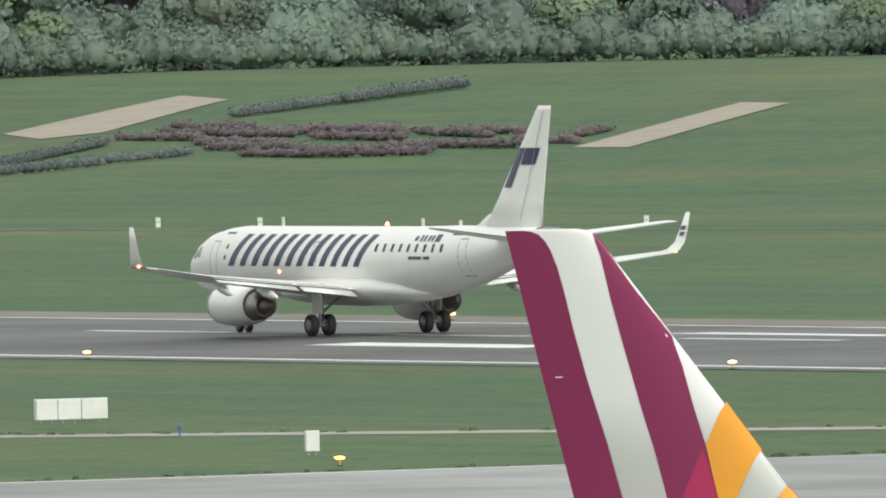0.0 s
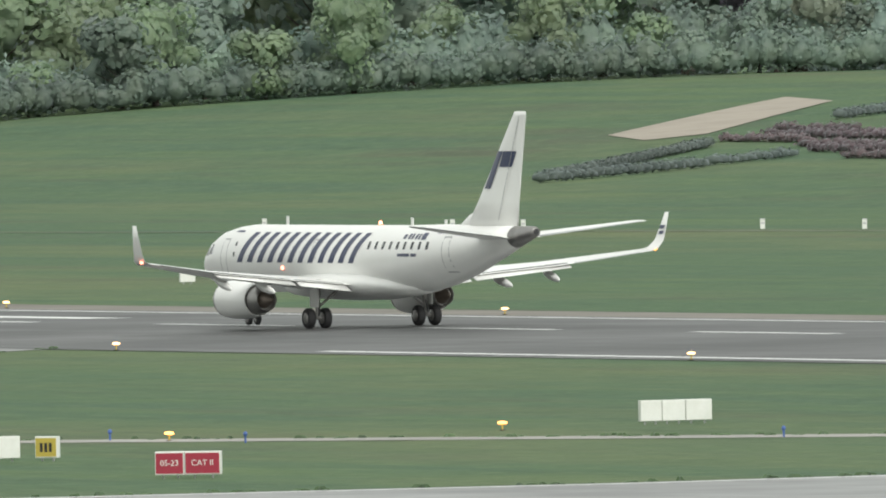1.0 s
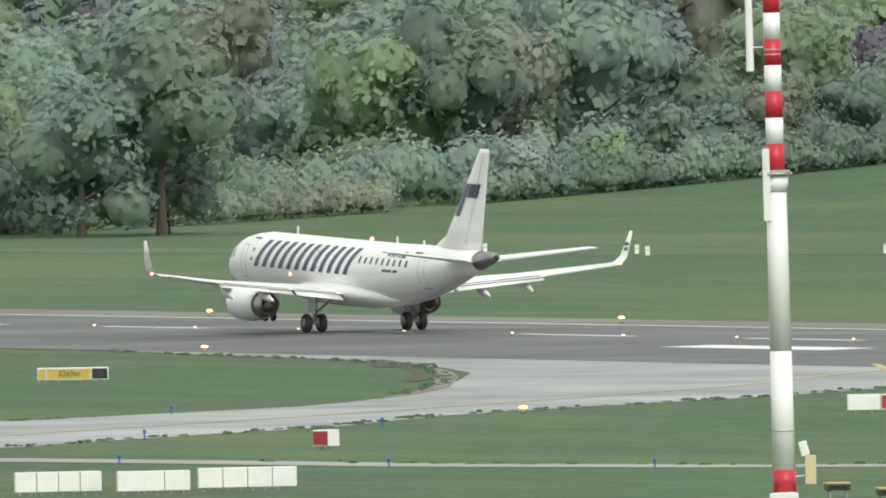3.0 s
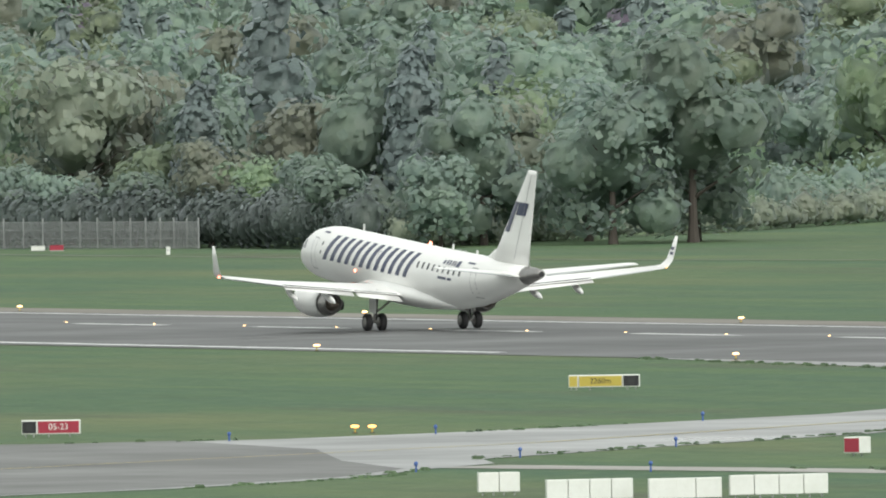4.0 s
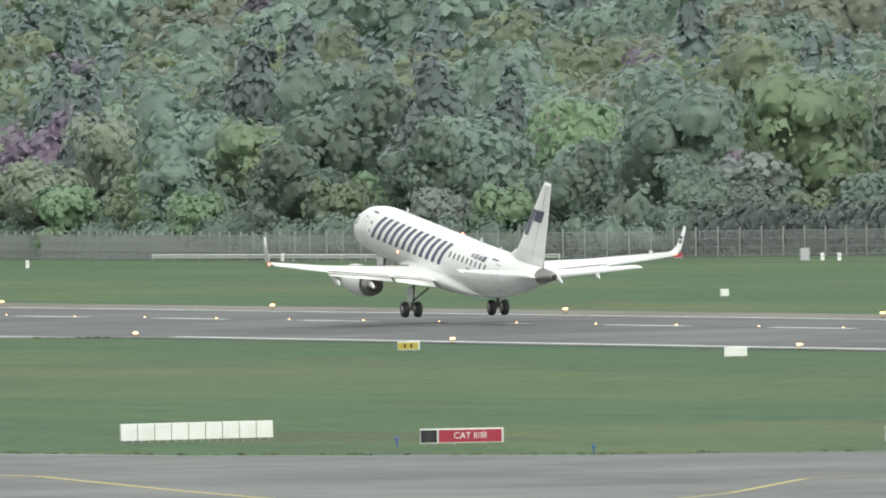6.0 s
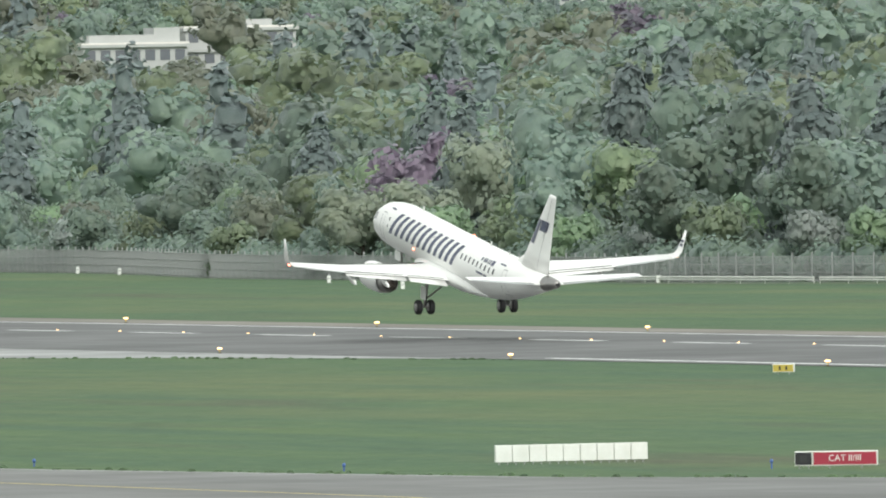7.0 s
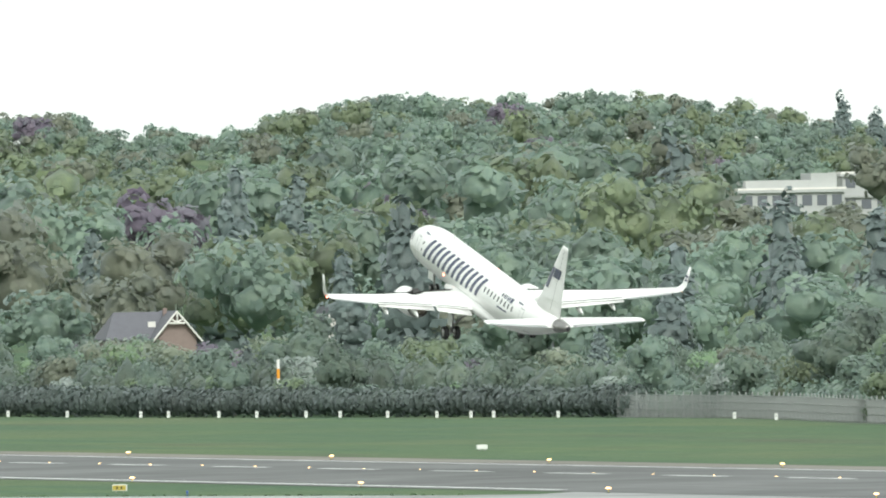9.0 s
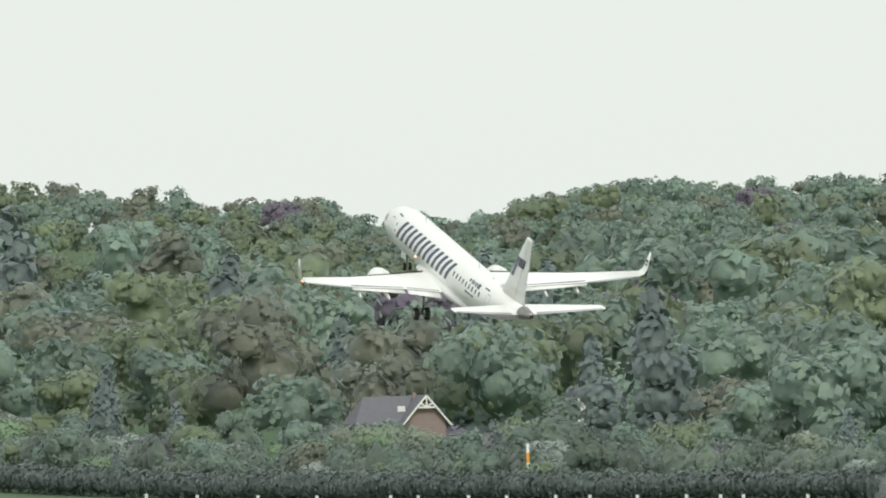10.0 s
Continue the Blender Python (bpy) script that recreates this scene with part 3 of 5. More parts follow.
        tube("torque_link", (-0.22, 2.9 * sd, 0.62), (-0.12, 2.83 * sd, 1.25), 0.05, 0.05, DARK, gear)
        part("gear_door", box_bm(-0.45, 0.55, 3.02 * sd - 0.02, 3.02 * sd + 0.02, 1.02, 1.9, 0.015), WHITE, gear)
        GEAR.append(gear)
        for dy in (-0.43, 0.43):
            build_wheel(gear, 0, 2.91 * sd + dy, 0.5, 0.5, 0.36)
    # nose gear
    ng = tube("nose_gear", (13.75, 0, 0.31), (13.9, 0, 1.75), 0.06, 0.09, METAL, root, 10)
    for dy in (-0.23, 0.23):
        build_wheel(ng, 13.75, dy, 0.31, 0.31, 0.2)
    tube("drag_brace", (13.8, 0, 0.8), (14.9, 0, 1.6), 0.05, 0.05, METAL, ng)
    for sd in (1, -1):
        part("gear_door", box_bm(13.0, 14.2, 0.36 * sd - 0.015, 0.36 * sd + 0.015, 0.98, 1.62, 0.01), WHITE, ng)
    # fin
    vv, ff = loft(wing_rings([(-11.0, 5.75, 0, 4.75), (-12.4, 4.5, 0, 6.08), (-16.35, 1.45, 0, 10.15), (-16.6, 1.2, 0, 10.36)], 0.1, True))
    fin = mesh_ob("fin", vv, ff, WHITE, root, True)
    vv, ff = loft([[Vector((x, math.cos(k * math.tau / 10) * w, z + math.sin(k * math.tau / 10) * h)) for k in range(10)] for x, w, z, h in ((-9.9, 0.03, 4.72, 0.06), (-10.6, 0.09, 4.80, 0.30), (-11.5, 0.14, 4.95, 0.55), (-13.0, 0.14, 5.15, 0.55))])
    mesh_ob("dorsal_fillet", vv, ff, WHITE, fin, True)
    mesh_ob("rudder_seam", [(x, y, z) for y in (0.245, 0.20) for x, z in ((-15.0, 5.2), (-15.05, 5.2))] + [(-17.15, 0.09, 10.1), (-17.2, 0.09, 10.1)], [(0, 1, 5, 4)], SEAM, fin, False, "thin rudder seam")

    def fin_shape(corners):
        """A plain four-cornered paint field on both sides of the fin."""
        p0, p1, p2, p3 = [Vector(q) for q in corners]
        grid = [(p0.lerp(p1, i / 5)).lerp(p3.lerp(p2, i / 5), j / 5) for i in range(6) for j in range(6)]
        fcs = [(6 * i + j, 6 * i + j + 6, 6 * i + j + 7, 6 * i + j + 1) for i in range(5) for j in range(5)]
        for sd in (1, -1):
            out = []
            for p in grid:
                xl = float(np.interp(p.y, [4.75, 6.08, 10.15], [-11.0, -12.4, -16.35]))
                ch = float(np.interp(p.y, [4.75, 6.08, 10.15], [5.75, 4.5, 1.45]))
                c = min(1, max(0.0, (xl - p.x) / ch))
                h = 0.1 * 5 * (0.2969 * math.sqrt(c) - 0.126 * c - 0.3516 * c * c + 0.2843 * c ** 3 - 0.1036 * c ** 4) * ch
                out.append((p.x, sd * (h + 0.025), p.y))
            mesh_ob("fin_emblem", out, fcs, NAVY, fin, True, "navy slanted emblem")

    # emblem as two plain slanted fields
    fin_shape([(-13.4, 6.69), (-14.15, 6.69), (-15.5, 8.47), (-14.8, 8.47)])
    fin_shape([(-15.1, 7.72), (-16.35, 7.72), (-16.85, 8.47), (-15.56, 8.47)])

    # cabin windows, doors and plain-bar titles on both sides
    for sd in (1, -1):
        for k in range(9):
            x = -2.77 - k * 0.81
            skin_quad("cabin_window", [(x - 0.13, 3.80), (x + 0.13, 3.80), (x + 0.13, 4.16), (x - 0.13, 4.16)], GLASS, fus, sd, 1, 2, 0.008, "dark oval window" if k == 0 else "")
        for x in (12.55, 12.62):
            skin_quad("door_port", [(x - 0.09, 3.9 if x < 12.6 else 3.4), (x + 0.09, 3.9 if x < 12.6 else 3.4), (x + 0.09, 4.1 if x < 12.6 else 3.6), (x - 0.09, 4.1 if x < 12.6 else 3.6)], GLASS, fus, sd, 1, 2, 0.009)
        for x in (13.0, -10.2):
            skin_quad("door_lintel", [(x - 0.5, 4.56), (x + 0.5, 4.56), (x + 0.5, 4.64), (x - 0.5, 4.64)], NAVY, fus, sd, 3, 1, 0.01)
        revolve("side_light", [(0.0, 0.10), (0.05, 0.09), (0.09, 0.02)], LAMP_RED, fus, "y", (7.0, sd * 1.46, 2.86), 10, "small glowing red lamp")
        for x, z0, z1, w in ((13.9, 2.45, 4.25, 0.38), (-11.1, 2.7, 4.42, 0.36), (3.4, 3.3, 4.25, 0.26)):
            for a, b, c, e in ((x - w, x - w + 0.05, z0, z1), (x + w - 0.05, x + w, z0, z1)):
                skin_quad("door_seam", [(a, c), (b, c), (b, e), (a, e)], SEAM, fus, sd, 1, 6, 0.006)
            for z in (z0, z1 - 0.05):
                skin_quad("door_seam", [(x - w, z), (x + w, z), (x + w, z + 0.05), (x - w, z + 0.05)], SEAM, fus, sd, 4, 1, 0.006)
        # slanted navy strokes
        z0, z1, lean = 3.12, 4.56, 1.15

        def stroke(x, w, lo=0.0, hi=1.0):
            xa, xb = x - lean * lo, x - lean * hi
            za, zb = z0 + (z1 - z0) * lo, z0 + (z1 - z0) * hi
            skin_quad("title_bar", [(xa, za), (xa - w, za), (xb - w, zb), (xb, zb)], NAVY, fus, sd, 2, 6, 0.014, "navy slanted bar")

        for k in range(12):
            stroke(12.25 - k * 1.17, 0.58)
        # registration and type as bars
        for a, w, z, h in ((-6.3, 0.3, 4.30, 0.2), (-6.85, 0.22, 4.28, 0.26), (-7.2, 0.22, 4.28, 0.26), (-7.65, 0.2, 4.28, 0.26), (-7.98, 0.2, 4.28, 0.26), (-8.35, 0.5, 4.26, 0.32)):
            skin_quad("registration_bar", [(a, z), (a - w, z), (a - w, z + h), (a, z + h)], NAVY, fus, sd, 1, 2, 0.012)
        for a, w in ((-6.2, 1.3), (-7.65, 0.6)):
            skin_quad("type_bar", [(a, 3.46), (a - w, 3.46), (a - w, 3.60), (a, 3.60)], NAVY, fus, sd, 2, 1, 0.012)
        # cockpit side glazing
        for a, b, z, zz in ((16.95, 16.35, 3.40, 3.82), (16.28, 15.65, 3.48, 3.96)):
            skin_quad("cockpit_window", [(a, z), (b, z), (b, zz), (a - 0.12, zz)], GLASS, fus, sd, 3, 3, 0.01, "dark cockpit pane")
    # antennas
    for x, h in ((9.5, 0.34), (-4.8, 0.3), (-8.6, 0.22)):
        part("blade_antenna", box_bm(x - 0.16, x + 0.12, -0.015, 0.015, 4.90, 4.98 + h, 0.008), WHITE, fus)
    revolve("beacon", [(4.94, 0.1), (5.04, 0.09), (5.11, 0.03)], LAMP_RED, fus, "z", (-1.2, 0, 0.02), 10, "red beacon light")
    return root


# ---------------------------------------------------------------- trees
def ball(sub):
    """Vertices and triangles of an icosphere of radius one."""
    bm = bmesh.new()
    bmesh.ops.create_icosphere(bm, subdivisions=sub, radius=1.0)
    v = np.array([p.co for p in bm.verts])
    f = np.array([[q.index for q in p.verts] for p in bm.faces])
    bm.free()
    return v, f


BALLS = {1: ball(1), 2: ball(2)}


def unit(a):
    return a / np.linalg.norm(a, axis=1)[:, None]


def crown_mesh(rng, lobes, count, size, cores=5, up=0.25, ragged=0.14, sub=1):
    """Leaf sprays over lobes (centre, radii) round a few bumpy inner masses, shaded as one round crown."""
    C = np.array([l[0] for l in lobes], float)
    R = np.array([l[1] for l in lobes], float)
    mid = (C * R[:, :1]).sum(0) / R[:, 0].sum()
    mid[2] -= 0.3 * R[0, 2]
    verts, norms, tris, off = [], [], [], 0
    bv, bf = BALLS[sub]
    for i in np.argsort(-R[:, 0])[:cores]:
        c, r = C[i], R[i]
        ph = rng.uniform(0, 6.28, 3)
        k = 0.79 + 0.07 * np.sin(bv[:, 0] * 5 + ph[0]) * np.sin(bv[:, 1] * 5 + ph[1]) + 0.04 * np.sin(bv[:, 2] * 7 + ph[2]) + rng.normal(size=len(bv)) * 0.05
        verts.append(c + bv * r * k[:, None])
        norms.append(unit(bv + 0.8 * unit(c + bv * r - mid) + rng.normal(size=bv.shape) * 0.2))
        tris.append(bf + off)
        off += len(bv)
    area = R[:, 0] * R[:, 2]
    pick = rng.choice(len(lobes), size=count * 3, p=area / area.sum())
    d = rng.normal(size=(count * 3, 3))
    d[:, 2] += up
    d = unit(d)
    pts = C[pick] + d * R[pick] * (0.86 + (0.14 + ragged) * rng.uniform(0, 1, size=(count * 3, 1)) ** 1.7)
    deep = np.zeros(len(pts), bool)
    for c, r in zip(C, R):
        deep |= (((pts - c) / r) ** 2).sum(1) < 0.5
    keep = np.where(~deep)[0][:count]
    pts, d = pts[keep], d[keep]
    soft = unit(0.7 * d + 0.8 * unit(pts - mid) + rng.normal(size=d.shape) * 0.16)
    n = unit(d + rng.normal(size=d.shape) * 0.38)
    n = np.where((n * soft).sum(1)[:, None] < 0, -n, n)
    n = unit(n + 0.35 * soft)
    u = unit(np.cross(n, rng.normal(size=d.shape)))
    v = np.cross(n, u)
    sz = rng.uniform(0.45, 1.3, size=(len(pts), 1)) * size
    k = len(pts)
    verts.append(np.stack([pts + u * sz, pts + v * sz * 0.7, pts - u * sz * 0.9, pts - v * sz * 0.75], 1).reshape(-1, 3))
    norms.append(np.repeat(soft, 4, axis=0))
    q = off + 4 * np.arange(k)[:, None]
    tris.append(np.concatenate([q + np.array([[0, 1, 2]]), q + np.array([[0, 2, 3]])]))
    return np.concatenate(verts), np.concatenate(norms), np.concatenate(tris)


def leaf_ob(name, verts, norms, tris, mat, parent=None, label=""):
    """One mesh of leaf masses, shaded round by the given normals."""
    me = bpy.data.meshes.new(name)
    me.vertices.add(len(verts))
    me.vertices.foreach_set("co", np.ascontiguousarray(verts, dtype=np.float32).ravel())
    me.loops.add(len(tris) * 3)
    me.loops.foreach_set("vertex_index", np.ascontiguousarray(tris, dtype=np.int32).ravel())
    me.polygons.add(len(tris))
    me.polygons.foreach_set("loop_start", np.arange(0, len(tris) * 3, 3, dtype=np.int32))
    me.polygons.foreach_set("use_smooth", np.ones(len(tris), dtype=bool))
    me.update(calc_edges=True)
    me.normals_split_custom_set_from_vertices(norms.tolist())
    me.materials.append(mat)
    ob = new(name, me)
    if parent is not None:
        ob.parent = parent
    return tagged(ob, label)


def round_lobes(rng, h, w, n=16, low=0.14):
    """Uneven broadleaf crown of height h and width w."""
    out = [((0, 0, h * 0.6), (w * 0.30, w * 0.30, h * 0.30))]
    for i in range(n):
        a = i * 2.4 + rng.uniform(-0.4, 0.4)
        f = rng.uniform(low, 0.88)
        rad = w * 0.36 * math.sqrt(max(0.05, 1 - ((f - 0.5) / 0.52) ** 2)) * rng.uniform(0.7, 1.15)
        r = w * rng.uniform(0.12, 0.24)
        out.append(((math.cos(a) * rad, math.sin(a) * rad, h * f), (r, r, r * rng.uniform(0.7, 1.0))))
    return out


def cone_lobes(rng, h, w, n=9):
    out = []
    for i in range(n):
        f = 0.15 + 0.82 * i / (n - 1)
        r = w * 0.62 * (1.06 - f) ** 0.75 * rng.uniform(0.85, 1.1) + 0.2
        out.append(((rng.uniform(-0.6, 0.6), rng.uniform(-0.6, 0.6), h * f), (r, r * rng.uniform(0.85, 1.1), h * 0.13)))
    return out


def build_tree(name, seed, species, h, w, count, size, label):
    rng = np.random.default_rng(seed)
    lobes = cone_lobes(rng, h, w, 8) if species == "dark" else round_lobes(rng, h, w)
    root = thing(name, Matrix(), label, "tree", "trees at the edge of the wood")
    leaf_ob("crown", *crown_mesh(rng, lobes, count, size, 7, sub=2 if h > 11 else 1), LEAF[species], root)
    rings = []
    for f, r in ((0, 0.032), (0.1, 0.022), (0.4, 0.016), (0.75, 0.006)):
        rings.append([Vector((math.cos(k * math.tau / 8) * r * h, math.sin(k * math.tau / 8) * r * h, f * h)) for k in range(8)])
    vv, ff = loft(rings)
    n0 = len(vv)
    for k in range(5):
        a = k * 1.3 + rng.uniform(0, 0.6)
        p = Vector((0, 0, h * (0.22 + 0.08 * k)))
        q = p + Vector((math.cos(a) * w * 0.3, math.sin(a) * w * 0.3, h * 0.16))
        u = Vector((-math.sin(a), math.cos(a), 0)) * 0.012 * h
        w_ = Vector((0, 0, 0.012 * h))
        b = len(vv)
        vv += [p + u, p + w_, p - u, p - w_, q + u * 0.3, q + w_ * 0.3, q - u * 0.3, q - w_ * 0.3]
        ff += [(b, b + 1, b + 5, b + 4), (b + 1, b + 2, b + 6, b + 5), (b + 2, b + 3, b + 7, b + 6), (b + 3, b, b + 4, b + 7)]
    mesh_ob("trunk", vv, ff, BARK, root, False, "brown tapering trunk with limbs")
    return root


SPECIES = [("fresh", 13, 11, "fresh green broadleaf tree in spring leaf"), ("mid", 14, 12, "mid green broadleaf tree with rounded crown"), ("olive", 13, 11, "olive green broadleaf tree just leafing out"), ("dark", 15, 7, "dark green conifer with pointed top"), ("copper", 12, 10, "copper-purple broadleaf tree among the woods"), ("blossom", 9, 8, "pale blossoming tree among green trees"), ("mid", 10, 9, "dense green bushy tree"), ("fresh", 8, 8, "low bright green tree at the wood's edge")]


# azimuth from, to, distance and height below which trees hide the house
OPEN_VIEWS = [(-9.80, -9.38, 3310, 22.0), (-8.55, -8.0, 4210, 33.0), (-11.38, -11.17, 2305, 7.5), (-10.89, -10.81, 2335, 7.6), (-10.99, -10.95, 2335, 3.4), (-10.26, -10.21, 2265, 6.8)]


def build_forest():
    rng = np.random.default_rng(7)
    protos = []
    for i, (sp, h, w, lab) in enumerate(SPECIES):
        for v in range(2):
            protos.append((i, h, build_tree("tree", 40 + i * 7 + v, sp, h, w, 1050, 0.47, lab)))
    weights = {0: 0.2, 1: 0.24, 2: 0.14, 3: 0.09, 4: 0.04, 5: 0.06, 6: 0.13, 7: 0.1}
    used = set()
    places = []
    # belt along the airfield fence, and along the top of the meadow
    for row in range(3):
        s = 1604
        while s < 2440:
            o = 122 + rng.uniform(-2, 4)
            o = max(o, wood_border(s) + 4)
            places.append((s + rng.uniform(-3, 3), o + row * 13 + rng.uniform(-2, 5), row))
            s += rng.uniform(8, 11.5) + row
        o = 262
        while o < 560:
            s2 = wood_line(o) + 6
            places.append((s2 + row * 17 + rng.uniform(-3, 5), o + rng.uniform(-3, 3), row))
            o += rng.uniform(6, 9)
    for s, o, row in places:
        ids = list(weights)
        wts = np.array([weights[k] for k in ids])
        if row == 0:
            wts = wts * np.array([0.6, 0.7, 0.7, 0.3, 0.4, 1.3, 2.2, 3.0])
        k = rng.choice(ids, p=wts / wts.sum())
        i, h, proto = protos[k * 2 + rng.integers(0, 2)]
        sc = rng.uniform(0.8, 1.2) * (0.72 if row == 0 else 1.05) * (1 - 0.42 * smooth(1900, 2010, s))
        p = rw(s, o, land(s, o) - 0.1)
        dd, az = math.hypot(p.x, p.y), math.degrees(math.atan2(p.x, p.y))
        for a0, a1, far, low in OPEN_VIEWS:
            if a0 - 0.02 < az < a1 + 0.02 and dd < far + 4:
                sc = min(sc, max(0.25, (EYE.z + (low - EYE.z) * dd / far - p.z) / h))
        m = pose(p.x, p.y, p.z, 0, 0, rng.uniform(0, 360)) @ Matrix.Diagonal((sc, sc, sc * rng.uniform(0.9, 1.1), 1))
        if id(proto) not in used:
            proto.matrix_basis = m
            used.add(id(proto))
        else:
            c = copy_thing(proto, Matrix())
            c.matrix_basis = m
    for i, h, proto in protos:
        if id(proto) not in used:
            for c in list(proto.children):
                bpy.data.objects.remove(c)
            bpy.data.objects.remove(proto)
    # woods beyond
    names = ["fresh", "mid", "olive", "dark", "copper"]
    store = {k: [[], [], [], 0] for k in names}
    temps = {}
    for sp in names:
        temps[sp] = []
        for v in range(5):
            r2 = np.random.default_rng(900 + v * 3 + len(sp))
            lob = cone_lobes(r2, 17, 9, 6) if sp == "dark" else round_lobes(r2, 15, 13, 11, 0.4)
            temps[sp].append((crown_mesh(r2, lob, 460, 0.60, 7, 0.7), crown_mesh(r2, lob, 240, 0.85, 5, 0.8)))
    dist = 1985.0
    while dist < 4250:
        az = -13.2
        small = 1 - 0.5 * smooth(2900, 3700, dist)
        while az < 3.2:
            a = radians(az + rng.uniform(-0.05, 0.05) * small)
            dd = dist + rng.uniform(-25, 25)
            p = Vector((math.sin(a) * dd, math.cos(a) * dd, 0))
            s, o = p.dot(ALONG), p.dot(ACROSS) - OFFSET
            step = math.degrees(rng.uniform(8.5, 13) * small / dd) * (0.8 if dist > 3600 else 1.0)
            az += step * (1.0 if az < -6.5 else 1.35)
            if forest_edge(s, o) < 30 or (az > -3.2 and dd > 2700):
                continue
            patch = noise.noise((s * 0.011, o * 0.011, 3.0))
            sp = rng.choice(names, p=[0.26, 0.38, 0.2, 0.11, 0.05]) if patch < 0.22 else rng.choice(["dark", "mid"], p=[0.6, 0.4])
            firs = -9.5 < math.degrees(a) < -8.45 and dd > 3900
            if dd > 3100:
                sp = "dark" if firs and rng.uniform() < 0.45 else ("mid" if sp == "dark" else sp)
            vv, nn, ff = temps[sp][rng.integers(0, 5)][0 if dd < 2800 else 1]
            sc = rng.uniform(0.75, 1.25) * small * (1.15 if firs and sp == 'dark' else 1.0)
            ground_z = land(s, o) - 0.5
            clear = 99.0
            for a0, a1, far, low in OPEN_VIEWS:
                if a0 < math.degrees(a) < a1 and dd < far + 4:
                    clear = min(clear, EYE.z + (low - EYE.z) * dd / far - ground_z)
            sc = min(sc, max(0.3, clear / 16))
            an = rng.uniform(0, math.tau)
            turn = np.array([[math.cos(an), -math.sin(an), 0], [math.sin(an), math.cos(an), 0], [0, 0, 1]])
            st = store[sp]
            st[0].append((vv * sc * np.array([1, 1, rng.uniform(0.85, 1.1)])) @ turn.T + np.array([p.x, p.y, ground_z]))
            st[1].append(nn @ turn.T)
            st[2].append(ff + st[3])
            st[3] += len(vv)
        dist *= 1.032 if dist < 2650 else (1.045 if dist < 3600 else 1.022)
    for sp, (vs, ns, fs, n) in store.items():
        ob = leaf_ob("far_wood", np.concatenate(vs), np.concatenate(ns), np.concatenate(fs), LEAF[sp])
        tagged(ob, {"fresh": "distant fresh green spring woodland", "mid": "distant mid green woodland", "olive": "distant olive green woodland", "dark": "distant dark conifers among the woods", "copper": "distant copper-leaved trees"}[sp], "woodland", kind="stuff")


# ---------------------------------------------------------------- build
build_ground()
build_runway()
build_taxiways()
airliner = build_airliner()
build_forest()


# ---------------------------------------------------------------- lamps and markers
def face_pose(s, o, yaw=0.0, z=0.0):
    """Pose whose local -y looks back to the terminal side, turned by yaw."""
    p = rw(s, o, z)
    return pose(p.x, p.y, p.z, 0, 0, -math.degrees(math.atan2(p.x, p.y)) + yaw)


def build_lamps():
    def lamp(mat, lab, r, h):
        e = thing("runway_lamp", Matrix(), lab, "lamp", "runway edge lamps")
        revolve("base", [(0.0, 0.13), (0.03, 0.13), (0.05, 0.06)], DARK, e, "z", (0, 0, 0), 12)
        tube("stem", (0, 0, 0.03), (0, 0, h - r * 0.45), 0.035, 0.035, YELLOW, e, 8)
        revolve("globe", [(h - r * 0.5, r * 0.9), (h - r * 0.3, r * 1.4), (h, r * 1.6), (h + r * 0.3, r * 1.3), (h + r * 0.5, r * 0.3)], mat, e, "z", (0, 0, 0), 12, "glowing lamp globe")
        return e

    a = lamp(LAMP_WARM, "lit warm white runway edge lamp on a short stem", 0.12, 0.32)
    spots = [(924.74 + 61.2 * k, 25.43) for k in range(-3, 20)] + [(860.5 + 61.2 * k, -25.3) for k in (-3, -2, -1, 0, 1, 3, 4, 5, 6, 7, 8, 9, 10, 11, 12, 13)]
    for i, (s, o) in enumerate(spots):
        m = rw_pose(s, o, 0.03)
        if i == 0:
            a.matrix_basis = m
        else:
            copy_thing(a, m)
    b = lamp(LAMP_ORANGE, "lit amber taxiway guard lamp in the grass", 0.12, 0.3)
    for i, (s, o) in enumerate(((741.6, -105.1), (742.3, -90.9), (668.2, -109.4), (879.6, -108.4), (880.4, -108.9), (868.4, -81.0))):
        m = rw_pose(s, o, 0.0)
        if i == 0:
            b.matrix_basis = m
        else:
            copy_thing(b, m)
    c = thing("centreline_light", Matrix(), "small lit flush light in the runway centreline", "lamp", "runway centreline lights")
    revolve("housing", [(0, 0.15), (0.012, 0.13), (0.02, 0.06)], METAL, c, "z", (0, 0, 0), 12)
    revolve("lens", [(0.018, 0.075), (0.05, 0.07), (0.065, 0.02)], LAMP_WARM, c, "z", (0, 0, 0), 10, "glowing lens")
    for i in range(48):
        m = rw_pose(1005 + 15.1 * i, 0.9, CROWN + 0.025)
        if i == 0:
            c.matrix_basis = m
        else:
            copy_thing(c, m)
    d = thing("taxi_light", Matrix(), "small blue taxiway edge light on a stem", "lamp", "blue taxiway lights")
    tube("stem", (0, 0, 0), (0, 0, 0.28), 0.04, 0.04, BLUE, d, 8)
    revolve("globe", [(0.26, 0.05), (0.32, 0.085), (0.4, 0.07), (0.44, 0.01)], BLUE, d, "z", (0, 0, 0), 10, "blue lens")
    for i, (s, o) in enumerate(((915, -134.8), (885, -136), (869, -119), (873, -108), (887, -90), (848, -96), (835, -112), (822, -124), (800, -137), (760, -121), (772, -127), (790, -131), (735, -105), (718, -91), (1005, -160), (960, -155.5), (930, -150), (700, -80), (745, -106), (1440, -47), (1400, -59))):
        m = rw_pose(s, o, 0.0)
        if i == 0:
            d.matrix_basis = m
        else:
            copy_thing(d, m)


